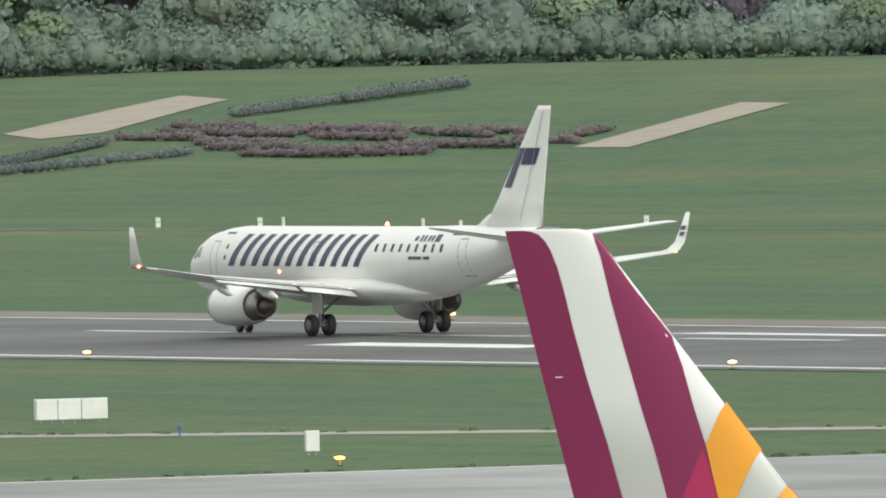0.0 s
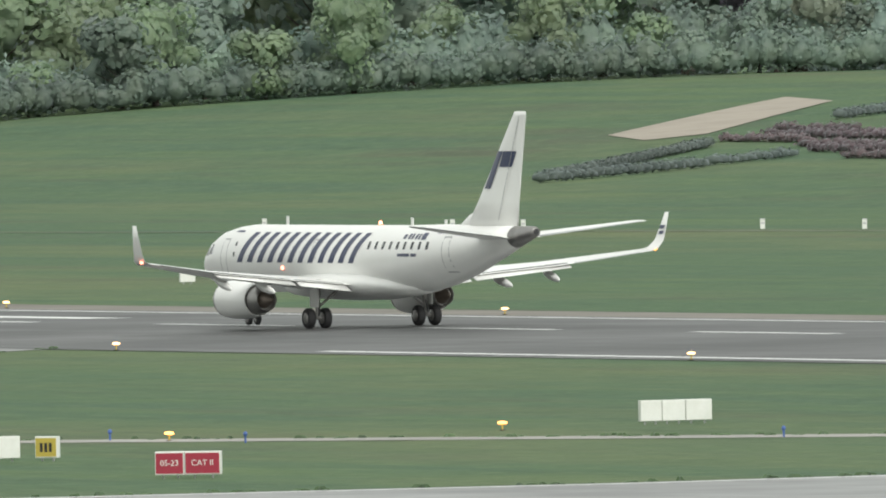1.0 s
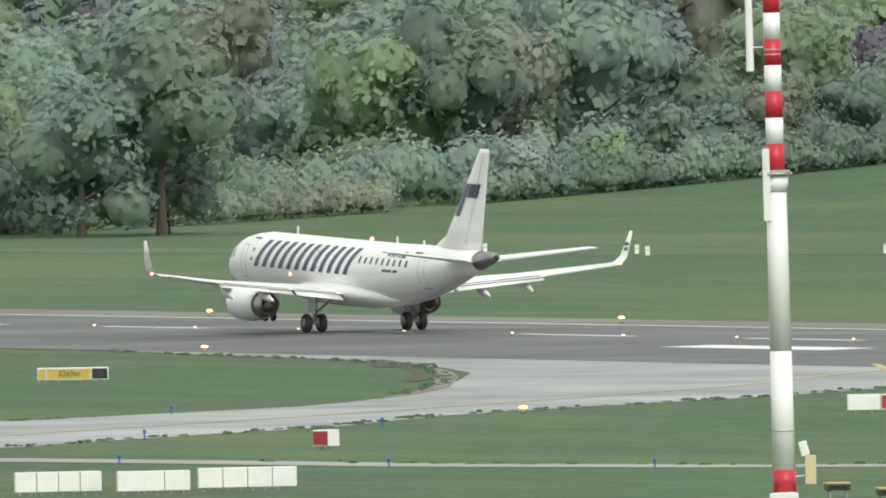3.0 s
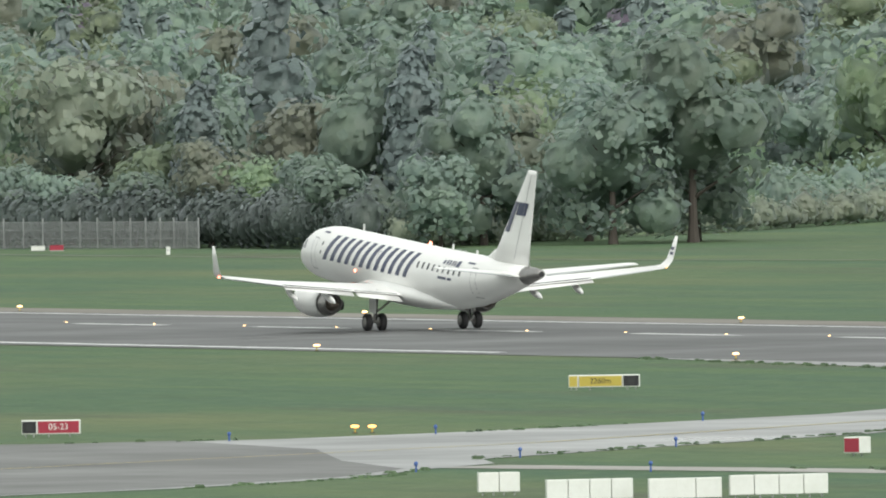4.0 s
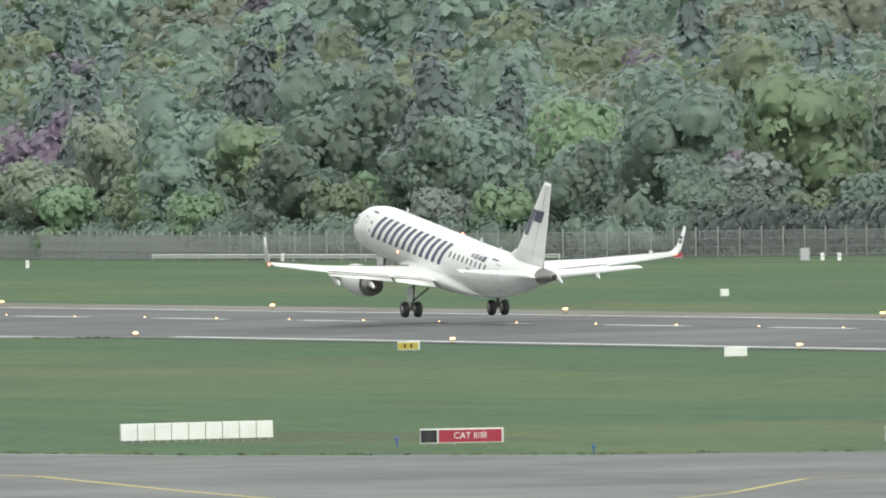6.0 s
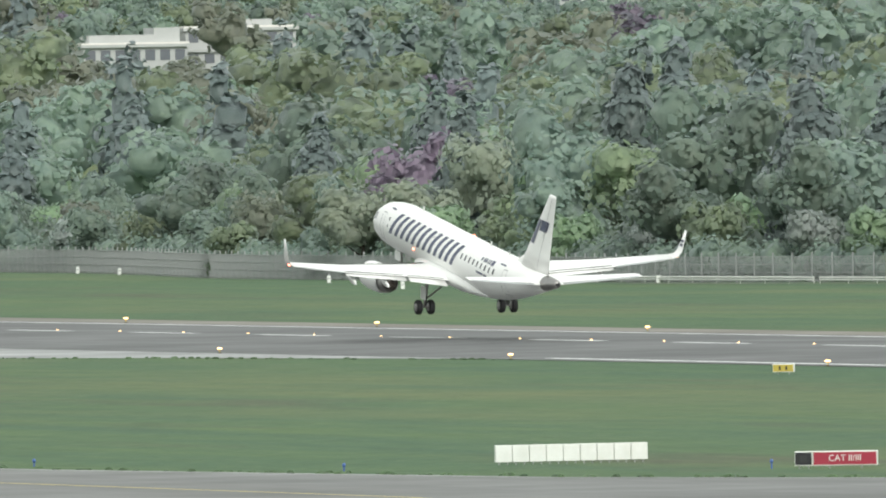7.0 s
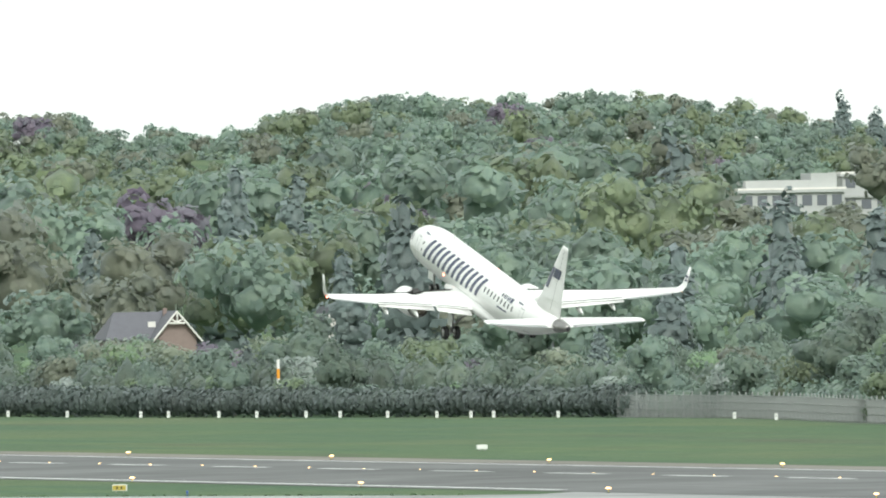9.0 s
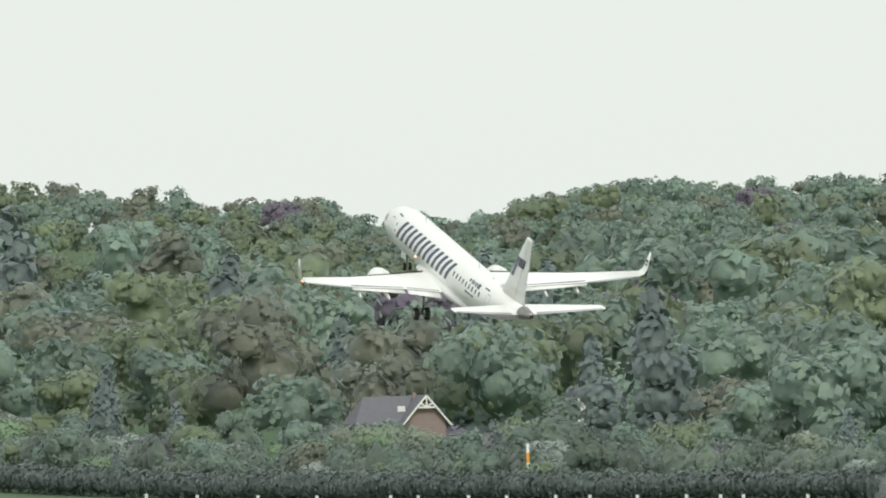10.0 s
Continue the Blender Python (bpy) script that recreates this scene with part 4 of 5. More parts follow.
def build_marker_posts():
    e = thing("marker_post", Matrix(), "white perimeter marker post with grey cap", "post", "perimeter marker posts")
    part("post", box_bm(-0.16, 0.16, -0.06, 0.06, 0, 0.62, 0.02), BOX_WHITE, e)
    part("cap", box_bm(-0.18, 0.18, -0.07, 0.07, 0.62, 0.68, 0.015), STEEL, e)
    part("reflector", box_bm(-0.1, 0.1, -0.066, -0.06, 0.32, 0.42), GREY, e)
    posts = [(1277, 183), (1264, 184), (1223, 191), (1390, 165), (1385, 166), (1387, 169), (1384, 170), (1346, 179), (1316, 179), (1305, 179), (1409, 155), (1418, 158), (1446, 158), (1455, 155), (1520, 144), (1537, 147), (1529, 147), (1636, 147), (1640, 147), (1744, 136), (1808, 127), (1740, 112), (1690, 150), (1600, 150)]
    # a row at the foot of the long hedge, seen from the terminal at these bearings
    for az in (-12.0, -11.866, -11.706, -11.55, -11.356, -11.283, -11.15, -11.05, -10.92, -10.83, -10.705, -10.575, -10.485, -10.425, -10.255, -9.79, -9.68):
        way = Vector((math.sin(radians(az)), math.cos(radians(az)), 0))
        d = 1700.0
        while d < 2500 and way.dot(ACROSS) * d - OFFSET < wood_border(way.dot(ALONG) * d) - 2.0:
            d += 1.0
        posts.append((way.dot(ALONG) * d, way.dot(ACROSS) * d - OFFSET))
    for i, (s, o) in enumerate(posts):
        m = face_pose(s, o, 0, land(s, o))
        if i == 0:
            e.matrix_basis = m
        else:
            copy_thing(e, m)


# ---------------------------------------------------------------- signs
def letters(text, size, depth, mat, parent, x, y, z):
    cu = bpy.data.curves.new("lettering", "FONT")
    cu.body = text
    cu.size = size
    cu.extrude = depth
    cu.align_x, cu.align_y = "CENTER", "CENTER"
    tmp = bpy.data.objects.new("lettering", cu)
    me = bpy.data.meshes.new_from_object(tmp)
    bpy.data.objects.remove(tmp)
    me.transform(pose(x, y, z, 90, 0, 0))
    me.materials.clear()
    me.materials.append(mat)
    ob = new("lettering", me)
    ob.parent = parent
    return ob


def build_sign(m, width, height, panels, label, depth=0.3, name="airfield_sign"):
    """panels: share of the width and a kind for each, from the sign's left."""
    e = thing(name, m, label, "sign", "airfield signs")
    z0 = 0.12
    x = -width / 2
    for share, kind in panels:
        w = share * width
        body = part("panel_box", box_bm(x + 0.012, x + w - 0.012, -depth / 2, depth / 2, z0, z0 + height, 0.025), BOX_WHITE, e)
        mat = {"r": RED, "y": YELLOW, "k": BLACK}.get(kind[0])
        if mat:
            part("face", box_bm(x + 0.045, x + w - 0.045, -depth / 2 - 0.012, -depth / 2, z0 + 0.05, z0 + height - 0.06), mat, body, {"r": "red sign face", "y": "yellow sign face", "k": "black sign face"}[kind[0]])
            text = kind[1:]
            if text.startswith("|"):
                for k in range(len(text)):
                    cx = x + w * (0.2 + 0.6 * (k + 0.5) / len(text))
                    part("text_bar", box_bm(cx - 0.055, cx + 0.055, -depth / 2 - 0.022, -depth / 2 - 0.012, z0 + height * 0.28, z0 + height * 0.7), BLACK if kind[0] == "y" else BOX_WHITE, body)
            elif text == "o":
                cx = x + w / 2
                part("emblem", box_bm(cx - w * 0.2, cx + w * 0.2, -depth / 2 - 0.02, -depth / 2 - 0.012, z0 + height * 0.25, z0 + height * 0.72), DARK, body, "dull grey emblem")
            elif text:
                letters(text, min(height * 0.62, 1.35 * w / len(text)), 0.006, BLACK if kind[0] == "y" else BOX_WHITE, body, x + w / 2, -depth / 2 - 0.02, z0 + height * 0.5)
        for lx in (x + w * 0.25, x + w * 0.75):
            part("leg", box_bm(lx - 0.03, lx + 0.03, -0.03, 0.03, -0.02, z0 + 0.02), STEEL, e)
        x += w
    return e


def build_signs():
    back = "row of white sign panels seen from behind on grass"
    build_sign(face_pose(744.6, -82.5, 22), 2.95, 0.80, [(0.3, "w"), (0.33, "w"), (0.37, "w")], "three white sign panels seen from behind on grass")
    build_sign(face_pose(718, -123, 25), 2.2, 0.80, [(0.5, "w"), (0.5, "w")], "two white sign panels seen from behind on grass")
    build_sign(face_pose(716.8, -121.3, -25), 0.9, 0.78, [(1.0, "y|||")], "small yellow airfield sign with dark bars")
    build_sign(face_pose(686.5, -129.6, -12), 2.35, 0.82, [(0.45, "r05-23"), (0.55, "rCAT II")], "red double airfield sign reading 05-23 and CAT II", 0.35)
    build_sign(face_pose(851.5, -68.5, 6), 8.4, 0.68, [(0.17, "w"), (0.22, "r05-23"), (0.1, "w"), (0.09, "w"), (0.16, "w"), (0.13, "w"), (0.13, "w")], "long white panel row with one red runway sign")
    for s, o, w, n in ((757.6, -150, 1.6, 2), (742.5, -152.3, 3.25, 4), (740.2, -150.3, 1.1, 1), (740, -149.1, 1.95, 2), (742, -145, 3.7, 4)):
        build_sign(face_pose(s, o, 10), w, 0.74, [(1 / n, "w")] * n, back)
    build_sign(face_pose(808.5, -114.7, -40), 0.85, 0.66, [(1.0, "r")], "small red and white airfield sign box", 0.7)
    build_sign(face_pose(969.7, -62, -6), 3.45, 0.60, [(0.14, "y"), (0.62, "y2260m"), (0.24, "ko")], "yellow distance sign reading 2260m beside the runway")
    build_sign(face_pose(889.5, -119.6, -10), 2.6, 0.62, [(0.27, "ko"), (0.73, "r05-23")], "red runway sign reading 05-23 with black panel")
    build_sign(face_pose(912.5, -132.6, -10), 3.75, 0.66, [(0.22, "ko"), (0.78, "rCAT II/III")], "red sign reading CAT II/III with black panel")
    build_sign(face_pose(939, -136.3, 12), 7.1, 0.78, [(1 / 9, "w")] * 9, back)
    build_sign(face_pose(1142.8, -37.6, 0), 1.3, 0.52, [(1.0, "w")], "low white sign box beside the runway")
    build_sign(face_pose(1200.5, -37.3, -15), 1.3, 0.5, [(1.0, "y||")], "low yellow sign box with dark bars")
    build_sign(face_pose(1473, -42.8, -15), 1.05, 0.45, [(1.0, "y||")], "low yellow sign box with dark bars")
    for s, o, w, h in ((1707, 51.8, 0.9, 0.38), (1417, 59.3, 0.6, 0.5), (1113, 66.2, 0.9, 0.5)):
        build_sign(face_pose(s, o, 15), w, h, [(1.0, "w")], "small white box beyond the runway shoulder")
    build_sign(face_pose(684.7, -102.2, 15), 0.52, 0.74, [(1.0, "w")], "upright white marker box in the grass", 0.25, "marker_box")


def build_approach_lights():
    e = thing("approach_slope_light", Matrix(), "dark approach slope light unit with yellow top on legs", "lamp", "row of approach slope lights")
    part("housing", box_bm(-0.42, 0.42, -0.45, 0.45, 0.3, 0.52, 0.03), DARK, e)
    part("lid", box_bm(-0.44, 0.44, -0.47, 0.47, 0.523, 0.58, 0.015), YELLOW, e, "yellow lid")
    part("lens", box_bm(-0.3, 0.3, -0.462, -0.45, 0.36, 0.47), GLASS, e)
    for x in (-0.3, 0.3):
        for y in (-0.3, 0.3):
            tube("leg", (x, y, -0.02), (x, y, 0.31), 0.03, 0.03, STEEL, e, 8)
    for i, (s, o) in enumerate(((706.4, -136.8), (697, -138.9), (688.6, -140.5), (679.5, -142.4))):
        m = face_pose(s, o, 8)
        if i == 0:
            e.matrix_basis = m
        else:
            copy_thing(e, m)
    f = thing("sensor_post", face_pose(729, -128), "pale yellow instrument post with tilted sensor head", "instrument")
    part("post", box_bm(-0.2, 0.2, -0.12, 0.12, -0.02, 1.05, 0.03), CREAM, f)
    bm = box_bm(-0.34, -0.02, -0.12, 0.12, 1.05, 1.6, 0.04)
    bmesh.ops.rotate(bm, verts=bm.verts, cent=(-0.1, 0, 1.1), matrix=Matrix.Rotation(-0.25, 3, "Y"))
    part("sensor_head", bm, BOX_WHITE, f)
    tube("arm", (-0.2, 0, 0.3), (-0.75, 0, 0.25), 0.04, 0.04, STEEL, f, 8)


# ---------------------------------------------------------------- red and white mast
def build_mast():
    p = rw(550.6, -206.2)
    az = math.degrees(math.atan2(p.x, p.y))
    e = thing("antenna_mast", pose(p.x, p.y, 0, 0, 0, -az) @ pose(0, 0, 0, 0, -0.65, 0), "tall red and white banded antenna mast", "mast")

    def rad(z):
        return 0.335 - 0.0042 * z - (0.03 if z > 12.9 else 0)

    bands = [(0.0, 1.0, 1), (1.0, 2.2, 0), (2.2, 3.4, 1), (3.4, 4.1, 0), (4.1, 4.72, 1), (4.72, 8.0, 0), (8.0, 12.86, 0), (12.94, 13.73, 1), (13.73, 14.45, 0), (14.45, 15.18, 1), (15.18, 15.9, 0), (15.9, 16.62, 1), (16.62, 17.35, 0), (17.35, 18.1, 1), (18.1, 18.8, 0), (18.8, 19.5, 1)]
    for a, b, red in bands:
        r0, r1 = rad(a + 0.01), rad(b - 0.01)
        revolve("mast_section", [(a, r0), (b, r1)], MAST_RED if red else MAST_WHITE, e, "z", (0, 0, 0), 28, "red painted band" if red else "white painted band")
    revolve("flange", [(12.86, 0.46), (12.90, 0.47), (12.94, 0.46)], STEEL, e, "z", (0, 0, 0), 28)
    revolve("collar", [(12.4, 0.3), (12.85, 0.36)], MAST_WHITE, e, "z", (0, 0, 0), 28)
    revolve("weld_ring", [(5.78, rad(5.8) + 0.012), (5.82, rad(5.8) + 0.012)], STEEL, e, "z", (0, 0, 0), 24)
    part("junction_box", box_bm(-0.42, 0.38, -0.62, -0.2, 3.45, 4.08, 0.03), BOX_WHITE, e, "white metal junction box")
    part("bracket", box_bm(-0.4, 0.4, -0.36, 0.3, 12.95, 13.0), STEEL, e)
    part("conduit", box_bm(-0.36, -0.16, -0.4, -0.22, 11.6, 13.6, 0.02), BOX_WHITE, e)
    tube("whip_antenna", (-0.62, 0, 15.75), (-0.62, 0, 18.6), 0.11, 0.1, MAST_WHITE, e, 12, "pale vertical antenna rod")
    for z in (16.4, 18.0):
        tube("antenna_arm", (-0.6, 0, z), (-0.2, 0, z), 0.03, 0.03, STEEL, e, 8)
    for z in (16.32, 16.18):
        revolve("clamp_ring", [(z, rad(z) + 0.008), (z + 0.03, rad(z) + 0.008)], STEEL, e, "z", (0, 0, 0), 24)
    revolve("footing", [(0, 0.6), (0.25, 0.55), (0.3, 0.4)], STEEL, e, "z", (0, 0, 0), 20)


# ---------------------------------------------------------------- parked airliner whose tail shows
def build_parked_airliner():
    tip = rw(405.09, -237.37)
    # local x runs towards the nose, y across, origin under the tip of the fin's trailing edge
    e = thing("parked_airliner", pose(tip.x, tip.y, 0, 0, 0, -30), "parked airliner with crimson white and orange striped tail", "airplane")

    def uv(x, y):
        return ((x - 0.0217 * (y - 408) - 893) / 73.2, 11.76 - (y - 408) / 84.5)

    def plate(name, pts, mat, y0, y1, parent, label=""):
        q = [uv(*p) for p in pts]
        n = len(q)
        vv = [(u, y0, v) for u, v in q] + [(u, y1, v) for u, v in q]
        tri = tessellate_polygon([[Vector((u, v, 0)) for u, v in q]])
        ff = [tuple(t) for t in tri] + [tuple(n + i for i in t[::-1]) for t in tri] + [(i, (i + 1) % n, n + (i + 1) % n, n + i) for i in range(n)]
        return mesh_ob(name, vv, ff, mat, parent, False, label)

    # fin as a tapered aerofoil
    def le(y):
        return 1046 + (y - 408) * 0.749

    def te(y):
        return 893 + (y - 408) * 0.2574

    rings = []
    for y, cut in ((407, 26), (409.5, 10), (414, 4), (424, 0), (500, 0), (700, 0), (925, 0)):
        u1, v = uv(le(y) - cut, y)
        u0, _ = uv(te(y) + cut * 0.3, y)
        ch = u1 - u0
        rings.append([Vector((u1 - c * ch, h * ch, v)) for c, h in [(c, h) for c, h in aerofoil(9, 0.10)]])
    vv, ff = loft(rings)
    # even thickness on both sides
    vv = [Vector((p.x, p.y if p.y >= 0 else p.y / 0.7, p.z)) for p in vv]
    fin = mesh_ob("fin", vv, ff, WHITE, e, True)

    def decal(name, pts, mat, label, proud=0.012):
        """A paint field that lies on the fin's skin on both sides."""
        q = [Vector((*uv(*p), 0)) for p in pts]
        bm = bmesh.new()
        tri = tessellate_polygon([q])
        vs = [bm.verts.new(p) for p in q]
        for t in tri:
            bm.faces.new([vs[i] for i in t])
        bmesh.ops.subdivide_edges(bm, edges=bm.edges, cuts=5, use_grid_fill=True)
        bmesh.ops.triangulate(bm, faces=bm.faces)
        bm.verts.ensure_lookup_table()
        pts2 = [v.co.copy() for v in bm.verts]
        fcs = [tuple(v.index for v in f.verts) for f in bm.faces]
        bm.free()
        for sd in (1, -1):
            out = []
            for p in pts2:
                y = 408 + (11.76 - p.y) * 84.5
                a, b = uv(le(y), y)[0], uv(te(y), y)[0]
                ch = a - b
                c = min(1.0, max(0.0, (a - p.x) / ch))
                h = 0.10 * 5 * (0.2969 * math.sqrt(c) - 0.126 * c - 0.3516 * c * c + 0.2843 * c ** 3 - 0.1036 * c ** 4) * ch
                out.append((p.x, sd * (h + proud), p.y))
            mesh_ob(name, out, fcs, mat, fin, True, label)

    decal("stripe", [(894, 409.5), (925, 409), (943, 411), (955, 416), (967, 427), (978, 445), (990, 475), (1000, 510), (1020, 590), (1045, 680), (1080, 790), (1105, 882), (1116, 922), (1026, 922), (1015, 882), (955, 650)], CRIMSON, "crimson stripe")
    decal("stripe", [(1049, 414), (1056, 432), (1065, 455), (1075, 490), (1085, 530), (1105, 600), (1140, 720), (1165, 800), (1187, 882), (1198, 922), (1289, 922), (1278, 882), (1265, 830), (1255, 790), (1235, 730), (1210, 650), (1188, 598), (1120, 510), (1062, 428)], CRIMSON, "crimson stripe")
    decal("field", [(1282, 715), (1344, 800), (1312, 882), (1296, 922), (1289, 922), (1278, 882), (1256, 790)], ORANGE, "orange field")
    decal("field", [(1388, 864), (1400, 876), (1434, 922), (1366, 922)], ORANGE, "orange field")
    decal("field", [(1251, 797), (1226, 856), (1209, 902), (1200, 921), (1287, 921), (1277, 882), (1264, 832)], PINK, "bright pink field", 0.02)
    decal("mark", [(984, 668), (998, 668), (998, 670), (984, 670)], WHITE, "small pale mark", 0.02)

    def ring(x, zc, r):
        return [Vector((x, math.cos(k * math.tau / 32) * r, zc + math.sin(k * math.tau / 32) * r * 1.04)) for k in range(32)]

    vv, ff = loft([ring(*q) for q in ((-1.6, 5.0, 0.2), (-0.6, 4.95, 0.45), (2, 4.7, 0.95), (5, 4.3, 1.45), (8, 3.98, 1.8), (11, 3.8, 1.96), (20, 3.8, 1.98), (26, 3.8, 1.98), (28.5, 3.75, 1.85), (30.3, 3.6, 1.5), (31.5, 3.4, 1.0), (32.2, 3.2, 0.3))])
    fus = mesh_ob("fuselage", vv, ff, WHITE, e, True)
    for sd in (1, -1):
        vv, ff = loft(wing_rings([(20.5, 7.0, 1.0 * sd, 2.9), (17.2, 4.0, 6.4 * sd, 3.4), (12.6, 1.6, 16.9 * sd, 4.4)], 0.12))
        mesh_ob("wing", vv, ff, GREY, e, True)
        vv, ff = loft(wing_rings([(5.2, 3.6, 0.5 * sd, 4.9), (1.6, 1.4, 6.2 * sd, 5.5)], 0.1))
        mesh_ob("tailplane", vv, ff, GREY, e, True)
        nac = revolve("engine", [(18.2, 0.7), (18.6, 0.95), (20, 1.1), (21.4, 1.05), (21.6, 0.9), (21.2, 0.8)], WHITE, e, "x", (0, 5.75 * sd, 2.05), 24)
        part("pylon", box_bm(18.4, 20.4, 5.75 * sd - 0.15, 5.75 * sd + 0.15, 3.0, 3.5, 0.05), GREY, nac)
        gear = tube("main_gear", (15.4, 3.8 * sd, 0.58), (15.4, 3.7 * sd, 3.0), 0.14, 0.18, METAL, e, 10)
        for dy in (-0.46, 0.46):
            build_wheel(gear, 15.4, 3.8 * sd + dy, 0.58, 0.57, 0.42)
        for k in range(22):
            x = 8 + k * 0.95
            z0, z1 = 4.2, 4.55
            yy = 1.98 * math.cos(math.asin(0.28)) + 0.012
            mesh_ob("cabin_window", [(x - 0.12, sd * (yy + 0.02), z0), (x + 0.12, sd * (yy + 0.02), z0), (x + 0.12, sd * (yy - 0.06), z1), (x - 0.12, sd * (yy - 0.06), z1)], [(0, 1, 2, 3)], GLASS, fus)
    ng = tube("nose_gear", (28.0, 0, 0.4), (28.1, 0, 2.2), 0.09, 0.11, METAL, e, 10)
    for dy in (-0.26, 0.26):
        build_wheel(ng, 28.0, dy, 0.4, 0.39, 0.24)


# ---------------------------------------------------------------- hedges, beds, fence, rails
def leaf_strip(name, path, width, height, species, label, density=14, size=0.2, rough=0.25, seed=3, gap=0.0):
    """A hedge: a solid core with leaf clumps over it along a (s, o) path."""
    rng = np.random.default_rng(seed)
    vv, nn, ff, off = [], [], [], 0
    for (s0, o0), (s1, o1) in zip(path, path[1:]):
        ln = math.hypot(s1 - s0, o1 - o0)
        n = max(1, int(ln / (0.75 if height < 1.2 else 1.5)))
        tx, ty = (s1 - s0) / ln, (o1 - o0) / ln
        for i in range(n):
            u = (i + 0.5) / n
            if gap and rng.uniform() < gap:
                continue
            s, o = s0 + (s1 - s0) * u, o0 + (o1 - o0) * u
            h = height * rng.uniform(1 - rough, 1 + rough)
            w = width * rng.uniform(0.85, 1.15)
            z = land(s, o)
            lob = [((s, -o, z + h * 0.5), (max(w * 0.55, 1.1 * abs(tx)), max(w * 0.55, 1.1 * abs(ty)), h * 0.52))]
            q, qn, f = crown_mesh(rng, lob, int(density * (h + w)), size, 1, 0.4)
            vv.append(q)
            nn.append(qn)
            ff.append(f + off)
            off += len(q)
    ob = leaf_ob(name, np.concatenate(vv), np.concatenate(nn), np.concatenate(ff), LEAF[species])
    ob.matrix_basis = rw_pose(0, 0)
    return tagged(ob, label, "hedge")


def build_beds():
    def bed(pts, label):
        q = []
        for i in range(len(pts)):
            a, b = pts[i], pts[(i + 1) % len(pts)]
            for k in range(8):
                q.append((a[0] + (b[0] - a[0]) * k / 8, a[1] + (b[1] - a[1]) * k / 8))
        n = len(q)
        c = (sum(p[0] for p in q) / n, sum(p[1] for p in q) / n)
        vv, ff = [], []
        rings = 7
        for r in range(rings + 1):
            for p in q:
                s, o = c[0] + (p[0] - c[0]) * r / rings, c[1] + (p[1] - c[1]) * r / rings
                vv.append((s, -o, land(s, o) + 0.06))
        for r in range(rings):
            for i in range(n):
                ff.append((r * n + i, r * n + (i + 1) % n, (r + 1) * n + (i + 1) % n, (r + 1) * n + i))
        ob = mesh_ob("earth_bed", vv, ff, SOIL)
        ob.matrix_basis = rw_pose(0, 0)
        tagged(ob, label, "flower bed")

    bed([(1557, 307), (1540, 302), (1541, 308), (1587, 342), (1606, 347)], "bare sandy earth bed on the meadow bank")
    bed([(1429, 292), (1420, 292), (1472, 333), (1482, 334)], "bare sandy earth bed on the meadow bank")
    dark = "dark clipped evergreen hedge on the meadow bank"
    leaf_strip("hedge", [(1472, 260), (1476, 276)], 1.0, 0.95, "hedge", dark, 26, 0.11, 0.06, 3)
    leaf_strip("hedge", [(1477, 263), (1516, 296)], 0.9, 0.8, "hedge", dark, 24, 0.11, 0.06, 4)
    leaf_strip("hedge", [(1479, 278), (1481, 286)], 0.9, 0.8, "hedge", dark, 26, 0.11, 0.15, 5)
    leaf_strip("hedge", [(1546, 322), (1556, 338)], 0.9, 0.9, "hedge", dark, 26, 0.11, 0.06, 6)
    leaf_strip("hedge", [(1554, 336), (1567, 353.5)], 0.9, 1.1, "hedge", dark, 26, 0.11, 0.06, 7)
    red = "low ragged reddish brown hedge on the meadow bank"
    for i, (a, b) in enumerate((((1524, 301), (1506, 300)), ((1517, 304), (1497, 303)), ((1500, 296), (1480, 294)), ((1490, 301), (1470, 299)), ((1470, 285), (1452, 284)), ((1468, 289), (1444, 288)), ((1462, 293), (1436, 292)), ((1452, 284), (1440, 286)), ((1448, 297), (1436, 296)), ((1446, 301), (1454, 308)), ((1480, 305), (1462, 302)), ((1508, 307), (1492, 307)), ((1534, 311), (1516, 309)), ((1526, 306), (1500, 305.5)), ((1498, 309), (1484, 306)), ((1476, 306), (1462, 305)), ((1488, 291), (1470, 290)))):
        leaf_strip("low_hedge", [a, b], 1.1, 0.6, "shrub", red, 12, 0.17, 0.4, 20 + i, 0.08)


border = wood_border


